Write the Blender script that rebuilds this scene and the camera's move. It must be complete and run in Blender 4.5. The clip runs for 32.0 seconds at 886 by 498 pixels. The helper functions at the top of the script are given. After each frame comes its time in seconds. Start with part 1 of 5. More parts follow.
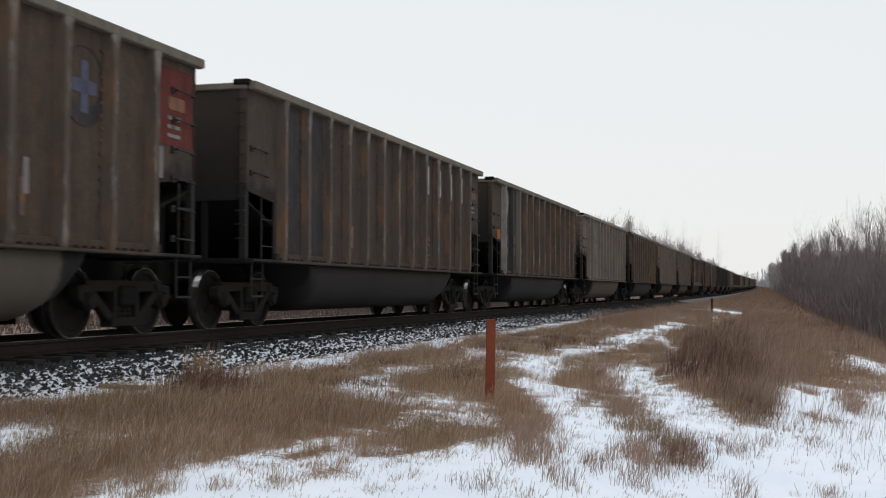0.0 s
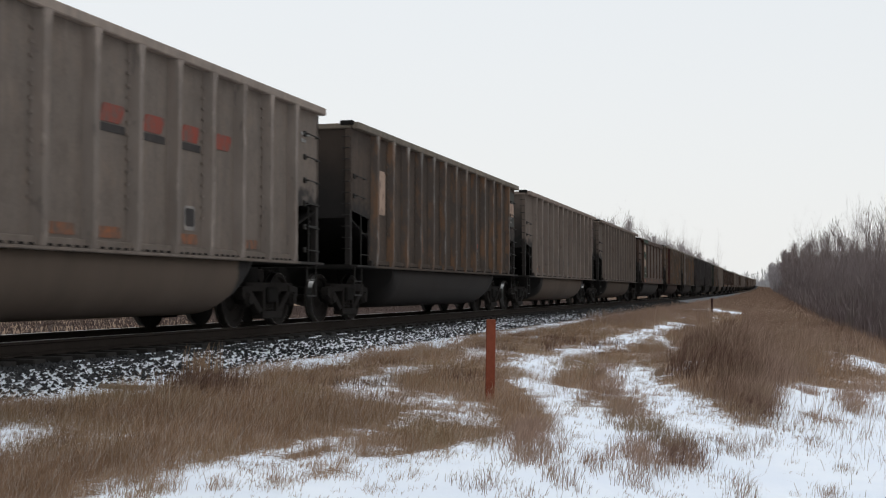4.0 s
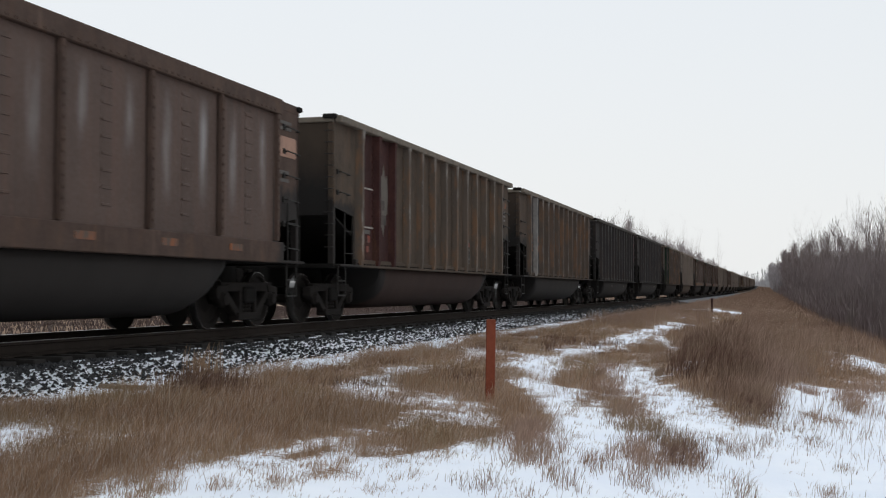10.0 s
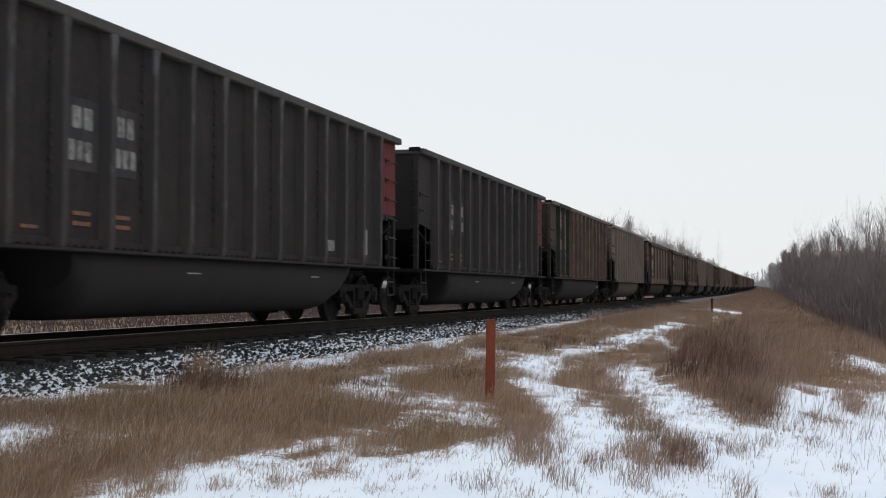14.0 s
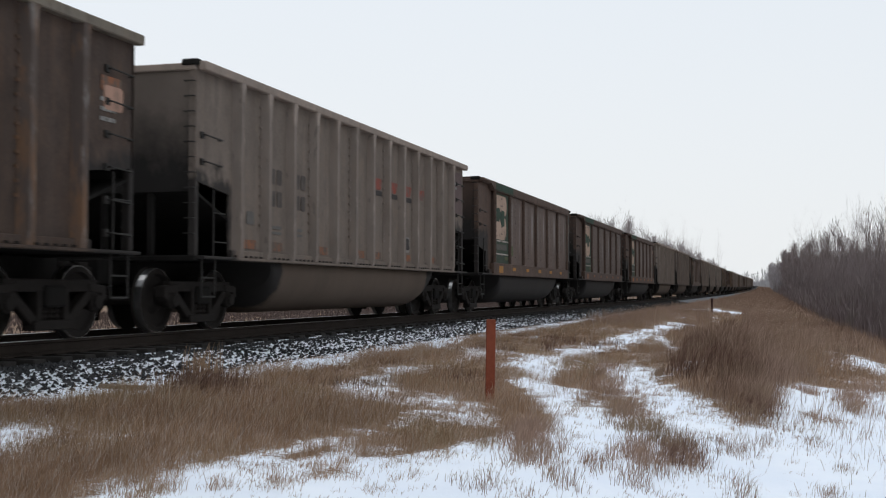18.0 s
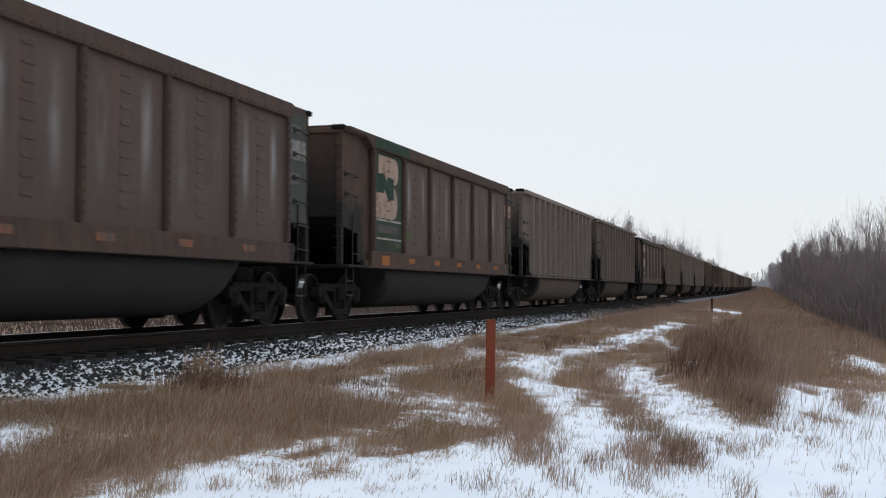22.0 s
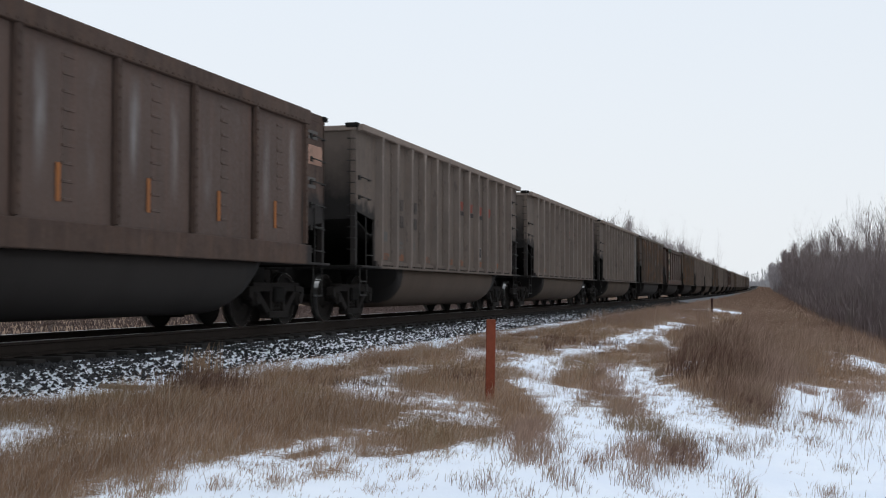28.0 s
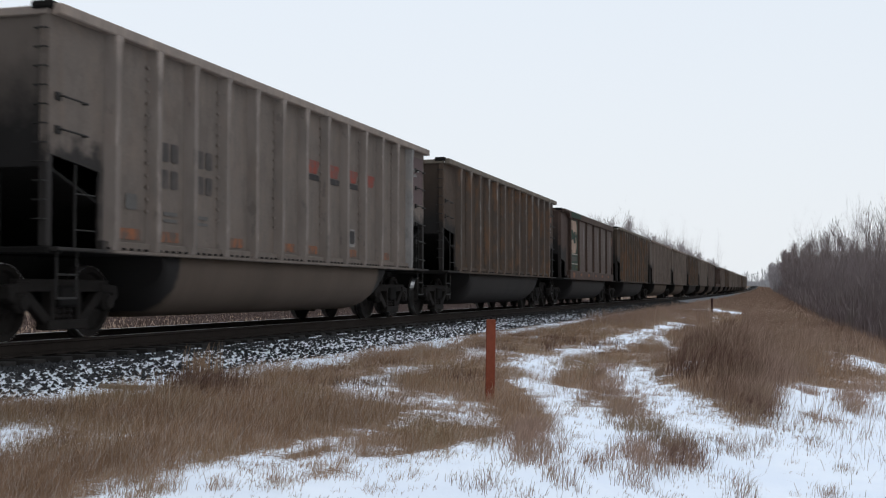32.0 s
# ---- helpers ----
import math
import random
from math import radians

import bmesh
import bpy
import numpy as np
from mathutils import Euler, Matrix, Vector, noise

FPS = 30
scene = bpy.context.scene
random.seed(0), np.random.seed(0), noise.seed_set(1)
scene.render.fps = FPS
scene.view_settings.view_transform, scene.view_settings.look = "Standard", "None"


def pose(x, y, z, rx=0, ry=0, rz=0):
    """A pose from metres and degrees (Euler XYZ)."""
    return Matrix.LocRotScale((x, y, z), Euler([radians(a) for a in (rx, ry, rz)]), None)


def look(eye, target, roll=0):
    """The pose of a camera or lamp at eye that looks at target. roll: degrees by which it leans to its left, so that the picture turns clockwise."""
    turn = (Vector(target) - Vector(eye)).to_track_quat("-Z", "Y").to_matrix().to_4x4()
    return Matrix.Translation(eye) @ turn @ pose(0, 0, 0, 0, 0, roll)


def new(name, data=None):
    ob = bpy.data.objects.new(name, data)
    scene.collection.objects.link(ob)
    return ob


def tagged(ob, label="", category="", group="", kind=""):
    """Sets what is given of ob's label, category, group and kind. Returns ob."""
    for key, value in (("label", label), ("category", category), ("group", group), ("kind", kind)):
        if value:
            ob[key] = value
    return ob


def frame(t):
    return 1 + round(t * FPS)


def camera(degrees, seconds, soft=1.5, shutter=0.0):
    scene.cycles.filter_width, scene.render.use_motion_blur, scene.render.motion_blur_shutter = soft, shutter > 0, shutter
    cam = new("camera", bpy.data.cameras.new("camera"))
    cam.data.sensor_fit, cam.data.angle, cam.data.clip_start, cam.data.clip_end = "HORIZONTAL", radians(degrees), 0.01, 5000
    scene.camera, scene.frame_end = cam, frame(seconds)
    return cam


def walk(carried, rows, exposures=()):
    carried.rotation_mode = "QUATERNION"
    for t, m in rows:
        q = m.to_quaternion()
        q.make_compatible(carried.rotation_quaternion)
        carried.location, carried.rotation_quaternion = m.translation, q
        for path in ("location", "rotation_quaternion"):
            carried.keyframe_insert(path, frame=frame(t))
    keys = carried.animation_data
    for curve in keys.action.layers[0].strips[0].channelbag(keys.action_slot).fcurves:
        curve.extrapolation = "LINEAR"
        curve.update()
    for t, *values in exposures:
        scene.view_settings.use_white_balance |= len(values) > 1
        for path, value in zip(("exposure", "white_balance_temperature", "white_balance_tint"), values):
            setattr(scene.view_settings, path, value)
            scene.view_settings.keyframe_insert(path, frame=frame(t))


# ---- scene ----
cam = camera(41.15, 32.0, soft=1.15, shutter=0.22)
EYE = (0.0, 0.0, 0.596)
YAW, TILT = radians(15.902), radians(2.027)
AIM = (-math.sin(YAW) * math.cos(TILT), math.cos(YAW) * math.cos(TILT), 0.596 + math.sin(TILT))
walk(cam, [(0.0, look(EYE, AIM)), (32.0, look(EYE, AIM))], exposures=[(0.0, 0.0, 6750, 10), (13.0, 0.0, 6620, 10), (32.0, 0.0, 6350, 10)])

# ---- overcast sky and a weak, wide sun behind the cloud ----
world = bpy.data.worlds.new("overcast")
scene.world = world
world.use_nodes = True
wn, wl = world.node_tree.nodes, world.node_tree.links
sky = wn.new("ShaderNodeTexSky")
sky.sky_type, sky.sun_disc = "NISHITA", False
sky.sun_elevation, sky.sun_rotation = radians(55), radians(-40)
sky.dust_density, sky.air_density = 3.0, 1.0
dim = wn.new("ShaderNodeVectorMath")
dim.operation = "SCALE"
dim.inputs["Scale"].default_value = 0.06
cloud = wn.new("ShaderNodeMix")
cloud.data_type = "RGBA"
cloud.inputs["Factor"].default_value = 0.88
rise = wn.new("ShaderNodeSeparateXYZ")
wl.new(wn.new("ShaderNodeTexCoord").outputs["Generated"], rise.inputs[0])
high = wn.new("ShaderNodeMapRange")
high.inputs["From Min"].default_value, high.inputs["From Max"].default_value = 0.0, 0.38
wl.new(rise.outputs["Z"], high.inputs["Value"])
veil = wn.new("ShaderNodeMix")
veil.data_type = "RGBA"
veil.inputs["A"].default_value, veil.inputs["B"].default_value = (0.925, 0.955, 0.975, 1), (0.838, 0.912, 0.992, 1)
wl.new(high.outputs[0], veil.inputs["Factor"])
wl.new(veil.outputs["Result"], cloud.inputs["B"])
wl.new(sky.outputs[0], dim.inputs[0])
wl.new(dim.outputs[0], cloud.inputs["A"])
wl.new(cloud.outputs["Result"], wn["Background"].inputs["Color"])
wn["Background"].inputs["Strength"].default_value = 1.0
sun = new("sun", bpy.data.lights.new("sun", "SUN"))
sun.data.energy, sun.data.angle, sun.data.color = 0.62, radians(60), (1.0, 0.97, 0.94)
sun.matrix_world = look((0, 0, 0), (0.64 * 0.574, -0.77 * 0.574, -0.819))


# ---- materials ----
class Nodes:
    def __init__(self, name):
        self.mat = bpy.data.materials.new(name)
        self.mat.use_nodes = True
        self.n, self.l = self.mat.node_tree.nodes, self.mat.node_tree.links
        self.bsdf = self.n["Principled BSDF"]
        self.coord = self.n.new("ShaderNodeTexCoord").outputs["Object"]
        shift = self.n.new("ShaderNodeVectorMath")
        shift.operation = "MULTIPLY_ADD"
        self.l.new(self.n.new("ShaderNodeObjectInfo").outputs["Random"], shift.inputs[0])
        shift.inputs[1].default_value = (41.0, 67.0, 23.0)
        self.l.new(self.coord, shift.inputs[2])
        self.varied = shift.outputs[0]

    def scaled(self, sx, sy, sz):
        m = self.n.new("ShaderNodeMapping")
        m.inputs["Scale"].default_value = (sx, sy, sz)
        self.l.new(self.varied, m.inputs["Vector"])
        return m.outputs[0]

    def noise(self, scale, detail=4, vec=None, rough=0.6):
        t = self.n.new("ShaderNodeTexNoise")
        t.inputs["Scale"].default_value, t.inputs["Detail"].default_value = scale, detail
        t.inputs["Roughness"].default_value = rough
        self.l.new(vec or self.varied, t.inputs["Vector"])
        return t.outputs[0]

    def ramp(self, value, lo, hi, a=0.0, b=1.0):
        r = self.n.new("ShaderNodeMapRange")
        for k, v in zip(("From Min", "From Max", "To Min", "To Max"), (lo, hi, a, b)):
            r.inputs[k].default_value = v
        self.l.new(value, r.inputs["Value"])
        return r.outputs[0]

    def math(self, op, a, b):
        m = self.n.new("ShaderNodeMath")
        m.operation = op
        for i, v in enumerate((a, b)):
            if isinstance(v, (int, float)):
                m.inputs[i].default_value = v
            else:
                self.l.new(v, m.inputs[i])
        return m.outputs[0]

    def mix(self, fac, a, b):
        m = self.n.new("ShaderNodeMix")
        m.data_type = "RGBA"
        for k, v in (("Factor", fac), ("A", a), ("B", b)):
            if isinstance(v, (int, float)):
                m.inputs[k].default_value = v
            elif isinstance(v, tuple):
                m.inputs[k].default_value = (*v, 1)
            else:
                self.l.new(v, m.inputs[k])
        return m.outputs["Result"]

    def axis(self, i):
        s = self.n.new("ShaderNodeSeparateXYZ")
        self.l.new(self.coord, s.inputs[0])
        return s.outputs[i]

    def done(self, colour, rough=0.8, metal=0.0, bump=None, strength=0.3, dist=0.01, spec=0.3):
        if isinstance(colour, tuple):
            self.bsdf.inputs["Base Color"].default_value = (*colour, 1)
        else:
            self.l.new(colour, self.bsdf.inputs["Base Color"])
        if isinstance(rough, (int, float)):
            self.bsdf.inputs["Roughness"].default_value = rough
        else:
            self.l.new(rough, self.bsdf.inputs["Roughness"])
        self.bsdf.inputs["Metallic"].default_value = metal
        self.bsdf.inputs["Specular IOR Level"].default_value = spec
        if bump is not None:
            b = self.n.new("ShaderNodeBump")
            b.inputs["Strength"].default_value, b.inputs["Distance"].default_value = strength, dist
            self.l.new(bump, b.inputs["Height"])
            self.l.new(b.outputs[0], self.bsdf.inputs["Normal"])
        return self.mat


def shade(c, k):
    return tuple(min(1.0, v * k) for v in c)


# Soot on the side corners; on the belly ends also painted shade.
NEAR_BLACK = (0.022, 0.0195, 0.018)
PAINTS = {}


def paint(name, col, grime=0.5, rust=0.0, soot=True, scrape=0.3):
    """Weathered wagon paint: road film in patches, run-down streaks, rust bleeding and soot on the lower end corners."""
    key = (name, col)
    if key in PAINTS:
        return PAINTS[key]
    k = Nodes(name)
    big = k.ramp(k.noise(0.55, 3), 0.35, 0.7)
    streak = k.ramp(k.noise(1.0, 5, k.scaled(5.0, 5.0, 0.35), 0.7), 0.42, 0.72)
    fine = k.noise(28, 3)
    c = k.mix(k.math("MULTIPLY", big, grime * 0.8), col, shade(col, 0.58))
    dust = k.ramp(k.noise(0.9, 5, k.scaled(1.0, 1.0, 1.6), 0.65), 0.50, 0.68)
    c = k.mix(k.math("MULTIPLY", dust, grime * 0.55), c, (col[0] * 1.35 + 0.012, col[1] * 1.25 + 0.007, col[2] * 1.15 + 0.004))
    c = k.mix(k.math("MULTIPLY", streak, grime * 0.85), c, shade((col[0] * 0.9 + 0.02, col[1] * 0.85 + 0.012, col[2] * 0.8 + 0.008), 0.68))
    pale = k.ramp(k.noise(1.3, 6, k.scaled(3.0, 3.0, 0.35), 0.7), 0.58, 0.72)
    c = k.mix(k.math("MULTIPLY", pale, scrape), c, shade(col, 1.8))
    mott = k.noise(3.2, 9, k.scaled(1.0, 1.0, 0.7), 0.72)
    c = k.mix(k.math("MULTIPLY", k.ramp(mott, 0.50, 0.60), grime * 0.75), c, shade(col, 0.52))
    c = k.mix(k.math("MULTIPLY", k.ramp(mott, 0.45, 0.36), grime * 0.5), c, (col[0] * 1.45 + 0.01, col[1] * 1.3 + 0.006, col[2] * 1.15))
    if rust:
        r = k.ramp(k.noise(2.2, 6, k.scaled(1.5, 1.5, 0.45), 0.75), 0.52, 0.68)
        c = k.mix(k.math("MULTIPLY", r, rust), c, (0.15, 0.068, 0.028))
    c = k.mix(k.ramp(fine, 0.3, 0.75, 0.0, 0.22), c, shade(col, 0.45))
    run_off = k.ramp(k.noise(1.0, 4, k.scaled(9.0, 9.0, 0.15), 0.6), 0.56, 0.70)
    c = k.mix(k.math("MULTIPLY", run_off, grime * 0.7), c, shade(col, 0.45))
    if soot:
        y = k.math("ABSOLUTE", k.axis(1), 0)
        n = k.math("MULTIPLY", k.math("SUBTRACT", k.noise(3.5, 5), 0.5), 0.9)
        low = k.ramp(k.math("ADD", k.axis(2), n), 2.36, 2.16)
        out = k.ramp(k.math("ADD", y, k.math("MULTIPLY", n, 0.4)), 6.0, 6.25)
        c = k.mix(k.math("MULTIPLY", k.math("MULTIPLY", low, out), 0.93), c, NEAR_BLACK)
    PAINTS[key] = k.done(c, k.ramp(fine, 0.2, 0.8, 0.66, 0.9), 0.0, k.noise(6, 6), 0.4, 0.015, 0.16)
    return PAINTS[key]


def scuffed(name, col, pale=(0.30, 0.28, 0.26), amount=0.55, rust=0.4, dents=0.0):
    """Stakes knocked by loaders: their proud faces are rubbed bare in long upright scuffs and carry a painted highlight
    at the head, their flanks hold rust.
    """
    key = (name, col)
    if key not in PAINTS:
        k = Nodes(name)
        c = k.mix(k.ramp(k.noise(1.4, 4, k.scaled(1, 1, 0.5)), 0.4, 0.65, 0.0, 0.6), col, shade(col, 0.6))
        r = k.ramp(k.noise(1.8, 5, k.scaled(2, 2, 0.6), 0.7), 0.48, 0.62)
        c = k.mix(k.math("MULTIPLY", r, rust), c, (0.15, 0.075, 0.035))
        s = k.ramp(k.noise(1.0, 6, k.scaled(6.0, 6.0, 1.9), 0.75), 0.53, 0.66)
        face = k.ramp(k.axis(0), 1.60, 1.625)
        c = k.mix(k.math("MULTIPLY", k.math("MULTIPLY", s, face), amount), c, pale)
        # Wear and a painted highlight together brighten the heads of the proud faces.
        head = k.math("MULTIPLY", k.ramp(k.axis(2), 3.3, 3.65), k.ramp(k.noise(1.6, 4), 0.40, 0.65))
        c = k.mix(k.math("MULTIPLY", k.math("MULTIPLY", head, face), amount), c, shade(pale, 1.25))
        if dents:
            d = k.ramp(k.noise(1.0, 4, k.scaled(7.0, 7.0, 3.0), 0.6), 0.60, 0.66)
            c = k.mix(k.math("MULTIPLY", d, dents), c, shade(col, 0.25))
        PAINTS[key] = k.done(c, 0.75, 0.0, k.noise(14, 4), 0.3, 0.01)
    return PAINTS[key]


def bulged(name, col):
    """Paint of the bulged panels: two upright pale streaks, sky sheen put into the colour where each one stands out
    most.
    """
    key = (name, col)
    if key not in PAINTS:
        k = Nodes(name)
        c = k.mix(k.ramp(k.noise(0.7, 5), 0.38, 0.68, 0.0, 0.6), col, shade(col, 0.6))
        c = k.mix(k.ramp(k.noise(1.0, 5, k.scaled(7, 7, 0.3), 0.7), 0.5, 0.7, 0.0, 0.5), c, (col[0] * 1.3 + 0.01, col[1] * 1.15, col[2] * 1.05))
        # Painted sheen: pale streaks either side of each panel's middle.
        off = k.math("ABSOLUTE", k.math("SUBTRACT", k.math("ABSOLUTE", k.axis(1), 0), 0.52), 0)
        sheen = k.math("MULTIPLY", k.ramp(off, 0.16, 0.02), k.ramp(k.noise(1.0, 4, k.scaled(2, 2, 0.5)), 0.40, 0.66))
        high = k.math("MULTIPLY", k.ramp(k.axis(2), 1.7, 2.5), k.ramp(k.axis(2), 3.35, 2.9))
        c = k.mix(k.math("MULTIPLY", k.math("MULTIPLY", sheen, high), 0.75), c, (0.30, 0.28, 0.27))
        PAINTS[key] = k.done(c, k.ramp(k.noise(20, 3), 0.3, 0.7, 0.55, 0.8), 0.0, k.noise(6, 6), 0.35, 0.015, 0.25)
    return PAINTS[key]


def darkened(name, col):
    """End sheets: paint at the top, darkening to near-black over the lower part with a ragged border."""
    key = ("darkened", col)
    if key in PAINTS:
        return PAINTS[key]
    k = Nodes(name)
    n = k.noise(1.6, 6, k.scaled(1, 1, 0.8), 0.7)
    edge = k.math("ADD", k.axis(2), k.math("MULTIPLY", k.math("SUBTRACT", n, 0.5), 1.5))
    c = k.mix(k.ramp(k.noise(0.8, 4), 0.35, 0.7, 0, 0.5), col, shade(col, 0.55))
    c = k.mix(k.ramp(edge, 3.35, 2.35), c, NEAR_BLACK)
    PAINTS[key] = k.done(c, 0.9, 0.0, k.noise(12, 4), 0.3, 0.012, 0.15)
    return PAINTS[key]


def simple(name, col, rough=0.7, metal=0.0, scale=14.0, amount=0.45, spec=0.2, dark=0.5, bump=0.3):
    k = Nodes(name)
    n = k.ramp(k.noise(scale, 5), 0.35, 0.7)
    m = k.ramp(k.noise(scale * 0.13, 3), 0.4, 0.65)
    c = k.mix(k.math("MULTIPLY", n, amount), col, shade(col, dark))
    c = k.mix(k.math("MULTIPLY", m, amount * 0.7), c, shade(col, 1.0 + (1 - dark) * 0.6))
    return k.done(c, rough, metal, k.noise(scale * 3, 4), bump, 0.01, spec)


M_CAST = simple("sooty_cast_steel", (0.0200, 0.0168, 0.0148), 0.8, 0.0, 9, 0.6, 0.08)
M_UNDER = simple("black_underframe", (0.0160, 0.0145, 0.0132), 0.9, 0.0, 5, 0.5, 0.05)
M_TREAD = simple("polished_tread", (0.42, 0.41, 0.40), 0.28, 1.0, 20, 0.2, 0.5, 0.7, 0.1)
M_RAILHEAD = simple("polished_rail_head", (0.40, 0.39, 0.38), 0.3, 1.0, 6, 0.3, 0.5, 0.6, 0.1)
M_RAIL = simple("rusty_rail", (0.030, 0.023, 0.0190), 0.9, 0.0, 18, 0.5, 0.1)
M_SLEEPER = simple("creosoted_timber", (0.028, 0.0245, 0.022), 0.95, 0.0, 7, 0.6)
M_GRAB = simple("dirty_grab_iron", (0.030, 0.027, 0.024), 0.7, 0.2, 30, 0.4)
M_POST = simple("red_brown_post_paint", (0.215, 0.054, 0.027), 0.75, 0.0, 22, 0.5, 0.2, 0.55)


def worn(name, col, under=(0.085, 0.068, 0.057), left=0.62, scale=7.0, rough=0.85):
    """Old lettering paint: flaked in patches and run down in streaks, with the dusty film below showing."""
    k = Nodes(name)
    n = k.noise(scale, 7, k.scaled(1, 1, 0.7), 0.72)
    run = k.noise(1.0, 4, k.scaled(11, 11, 0.8), 0.6)
    gone = k.ramp(k.math("ADD", n, k.math("MULTIPLY", k.math("SUBTRACT", run, 0.5), 0.5)), left - 0.14, left + 0.06)
    film = k.ramp(k.noise(2.0, 4), 0.35, 0.7, 0.12, 0.40)
    c = k.mix(gone, k.mix(film, col, under), under)
    return k.done(c, rough, 0.0, k.noise(20, 3), 0.2, 0.006, 0.15)


M_WHITE = worn("dirty_white_lettering", (0.46, 0.41, 0.365), left=0.64)
M_BLACKMARK = worn("faded_black_lettering", (0.050, 0.045, 0.042), (0.098, 0.080, 0.069), 0.56)
M_REDMARK = worn("faded_red_lettering", (0.27, 0.052, 0.034), (0.125, 0.090, 0.076), 0.58)
M_ORANGE = worn("orange_reflector", (0.36, 0.13, 0.038), left=0.72)
M_YELLOW = worn("amber_reflector", (0.40, 0.18, 0.038), left=0.68)
M_ORFADE = worn("dusty_orange_patch", (0.29, 0.10, 0.042), (0.105, 0.082, 0.067), 0.54)
M_PINK = worn("faded_pink_cream", (0.43, 0.25, 0.18), (0.17, 0.12, 0.095), 0.66, 4.0)
M_CREAM = worn("dirty_cream", (0.44, 0.31, 0.235), (0.16, 0.115, 0.09), 0.64, 4.0)
M_GREEN = paint("faded_green", (0.026, 0.056, 0.038), 0.8, 0.12, False, 0.4)
M_SILVER = simple("silver_spray", (0.33, 0.33, 0.34), 0.6, 0.0, 9, 0.5)
M_SPRAY = simple("black_spray", (0.045, 0.043, 0.043), 0.7, 0.0, 9, 0.4)
M_MAROON = paint("maroon_panel", (0.048, 0.017, 0.015), 0.8, 0.3, False, 0.4)
M_DKRED = paint("oxide_red_panel", (0.13, 0.030, 0.024), 0.8, 0.3, False, 0.4)
M_CRIMSON = paint("crimson_panel", (0.135, 0.024, 0.026), 0.55, 0.12, False, 0.25)
M_DKGREEN = paint("dark_bottle_green", (0.020, 0.034, 0.023), 0.7, 0.1, False, 0.3)
M_FADEDBROWN = worn("faded_brown_figures", (0.13, 0.086, 0.066), (0.05, 0.045, 0.042), 0.60)
M_PALE = paint("pale_bare_panel", (0.255, 0.238, 0.222), 0.8, 0.12, False, 0.4)
M_SLATE = paint("dark_slate_patch", (0.045, 0.043, 0.045), 0.8, 0.3, False, 0.4)
M_MINT = simple("dull_green_decal", (0.085, 0.092, 0.048), 0.85, 0.0, 8, 0.4)
M_TRUNK = simple("grey_brown_bark", (0.17, 0.145, 0.135), 0.95, 0.0, 6, 0.5)
M_TWIG = simple("mauve_brown_twigs", (0.215, 0.176, 0.170), 0.95, 0.0, 1.2, 0.5)
# Farthest twigs: distance haze is put into this pale grey.
M_FARTWIG = simple("haze_grey_twigs", (0.42, 0.415, 0.43), 0.95, 0.0, 0.4, 0.3)


def snow_material():
    k = Nodes("thin_snow_over_litter")
    a = k.noise(2.2, 8, None, 0.7)
    b = k.noise(0.16, 4)
    fine = k.noise(26, 4)
    tiny = k.noise(70, 3)
    cover = k.math("ADD", k.math("ADD", a, k.math("MULTIPLY", b, 0.5)), k.math("MULTIPLY", k.math("ADD", fine, tiny), 0.75))
    litter = k.mix(k.ramp(fine, 0.3, 0.7), (0.15, 0.099, 0.068), (0.27, 0.180, 0.122))
    white = k.mix(k.ramp(k.noise(1.1, 4), 0.3, 0.7), (0.79, 0.845, 0.935), (0.865, 0.905, 0.965))
    lit = k.n.new("ShaderNodeAttribute")
    lit.attribute_name = "litter"
    cover = k.math("SUBTRACT", cover, k.math("MULTIPLY", lit.outputs["Fac"], 0.66))
    c = k.mix(k.ramp(cover, 1.03, 1.17), litter, white)
    return k.done(c, 0.75, 0.0, k.math("ADD", a, k.math("MULTIPLY", fine, 0.3)), 0.5, 0.05, 0.04)


def island(name, a, b, rough=0.9, spec=0.06):
    k = Nodes(name)
    g = k.n.new("ShaderNodeNewGeometry").outputs["Random Per Island"]
    c = k.mix(g, a, b)
    c = k.mix(k.ramp(k.noise(0.35, 3), 0.4, 0.65, 0, 0.5), c, shade(a, 0.74))
    c = k.mix(k.ramp(k.noise(1.9, 4), 0.45, 0.65, 0, 0.4), c, shade(a, 0.86))
    c = k.mix(k.ramp(k.noise(0.6, 4), 0.50, 0.66, 0, 0.55), c, (a[0] * 0.90, a[1] * 1.06, a[2] * 0.86))
    return k.done(c, rough, 0.0, None, 0, 0, spec)


M_SNOW = snow_material()
M_GRASS = island("dry_tan_grass", (0.300, 0.191, 0.122), (0.45, 0.304, 0.204))
M_FROST = island("snow_dusted_grass", (0.38, 0.29, 0.225), (0.60, 0.51, 0.45))
M_DARKWEED = island("dark_red_brown_weeds", (0.125, 0.075, 0.058), (0.235, 0.145, 0.105))
M_WEED = island("dry_brown_weeds", (0.262, 0.175, 0.132), (0.43, 0.298, 0.226))
M_STONE = island("dark_ballast_stone", (0.018, 0.018, 0.020), (0.10, 0.096, 0.096), 0.85)

# ---- mesh helpers ----
CACHE = {}


def box(bm, x0, x1, y0, y1, z0, z1):
    v = [bm.verts.new(p) for p in ((x0, y0, z0), (x1, y0, z0), (x1, y1, z0), (x0, y1, z0), (x0, y0, z1), (x1, y0, z1), (x1, y1, z1), (x0, y1, z1))]
    for q in ((3, 2, 1, 0), (4, 5, 6, 7), (0, 1, 5, 4), (1, 2, 6, 5), (2, 3, 7, 6), (3, 0, 4, 7)):
        bm.faces.new([v[i] for i in q])


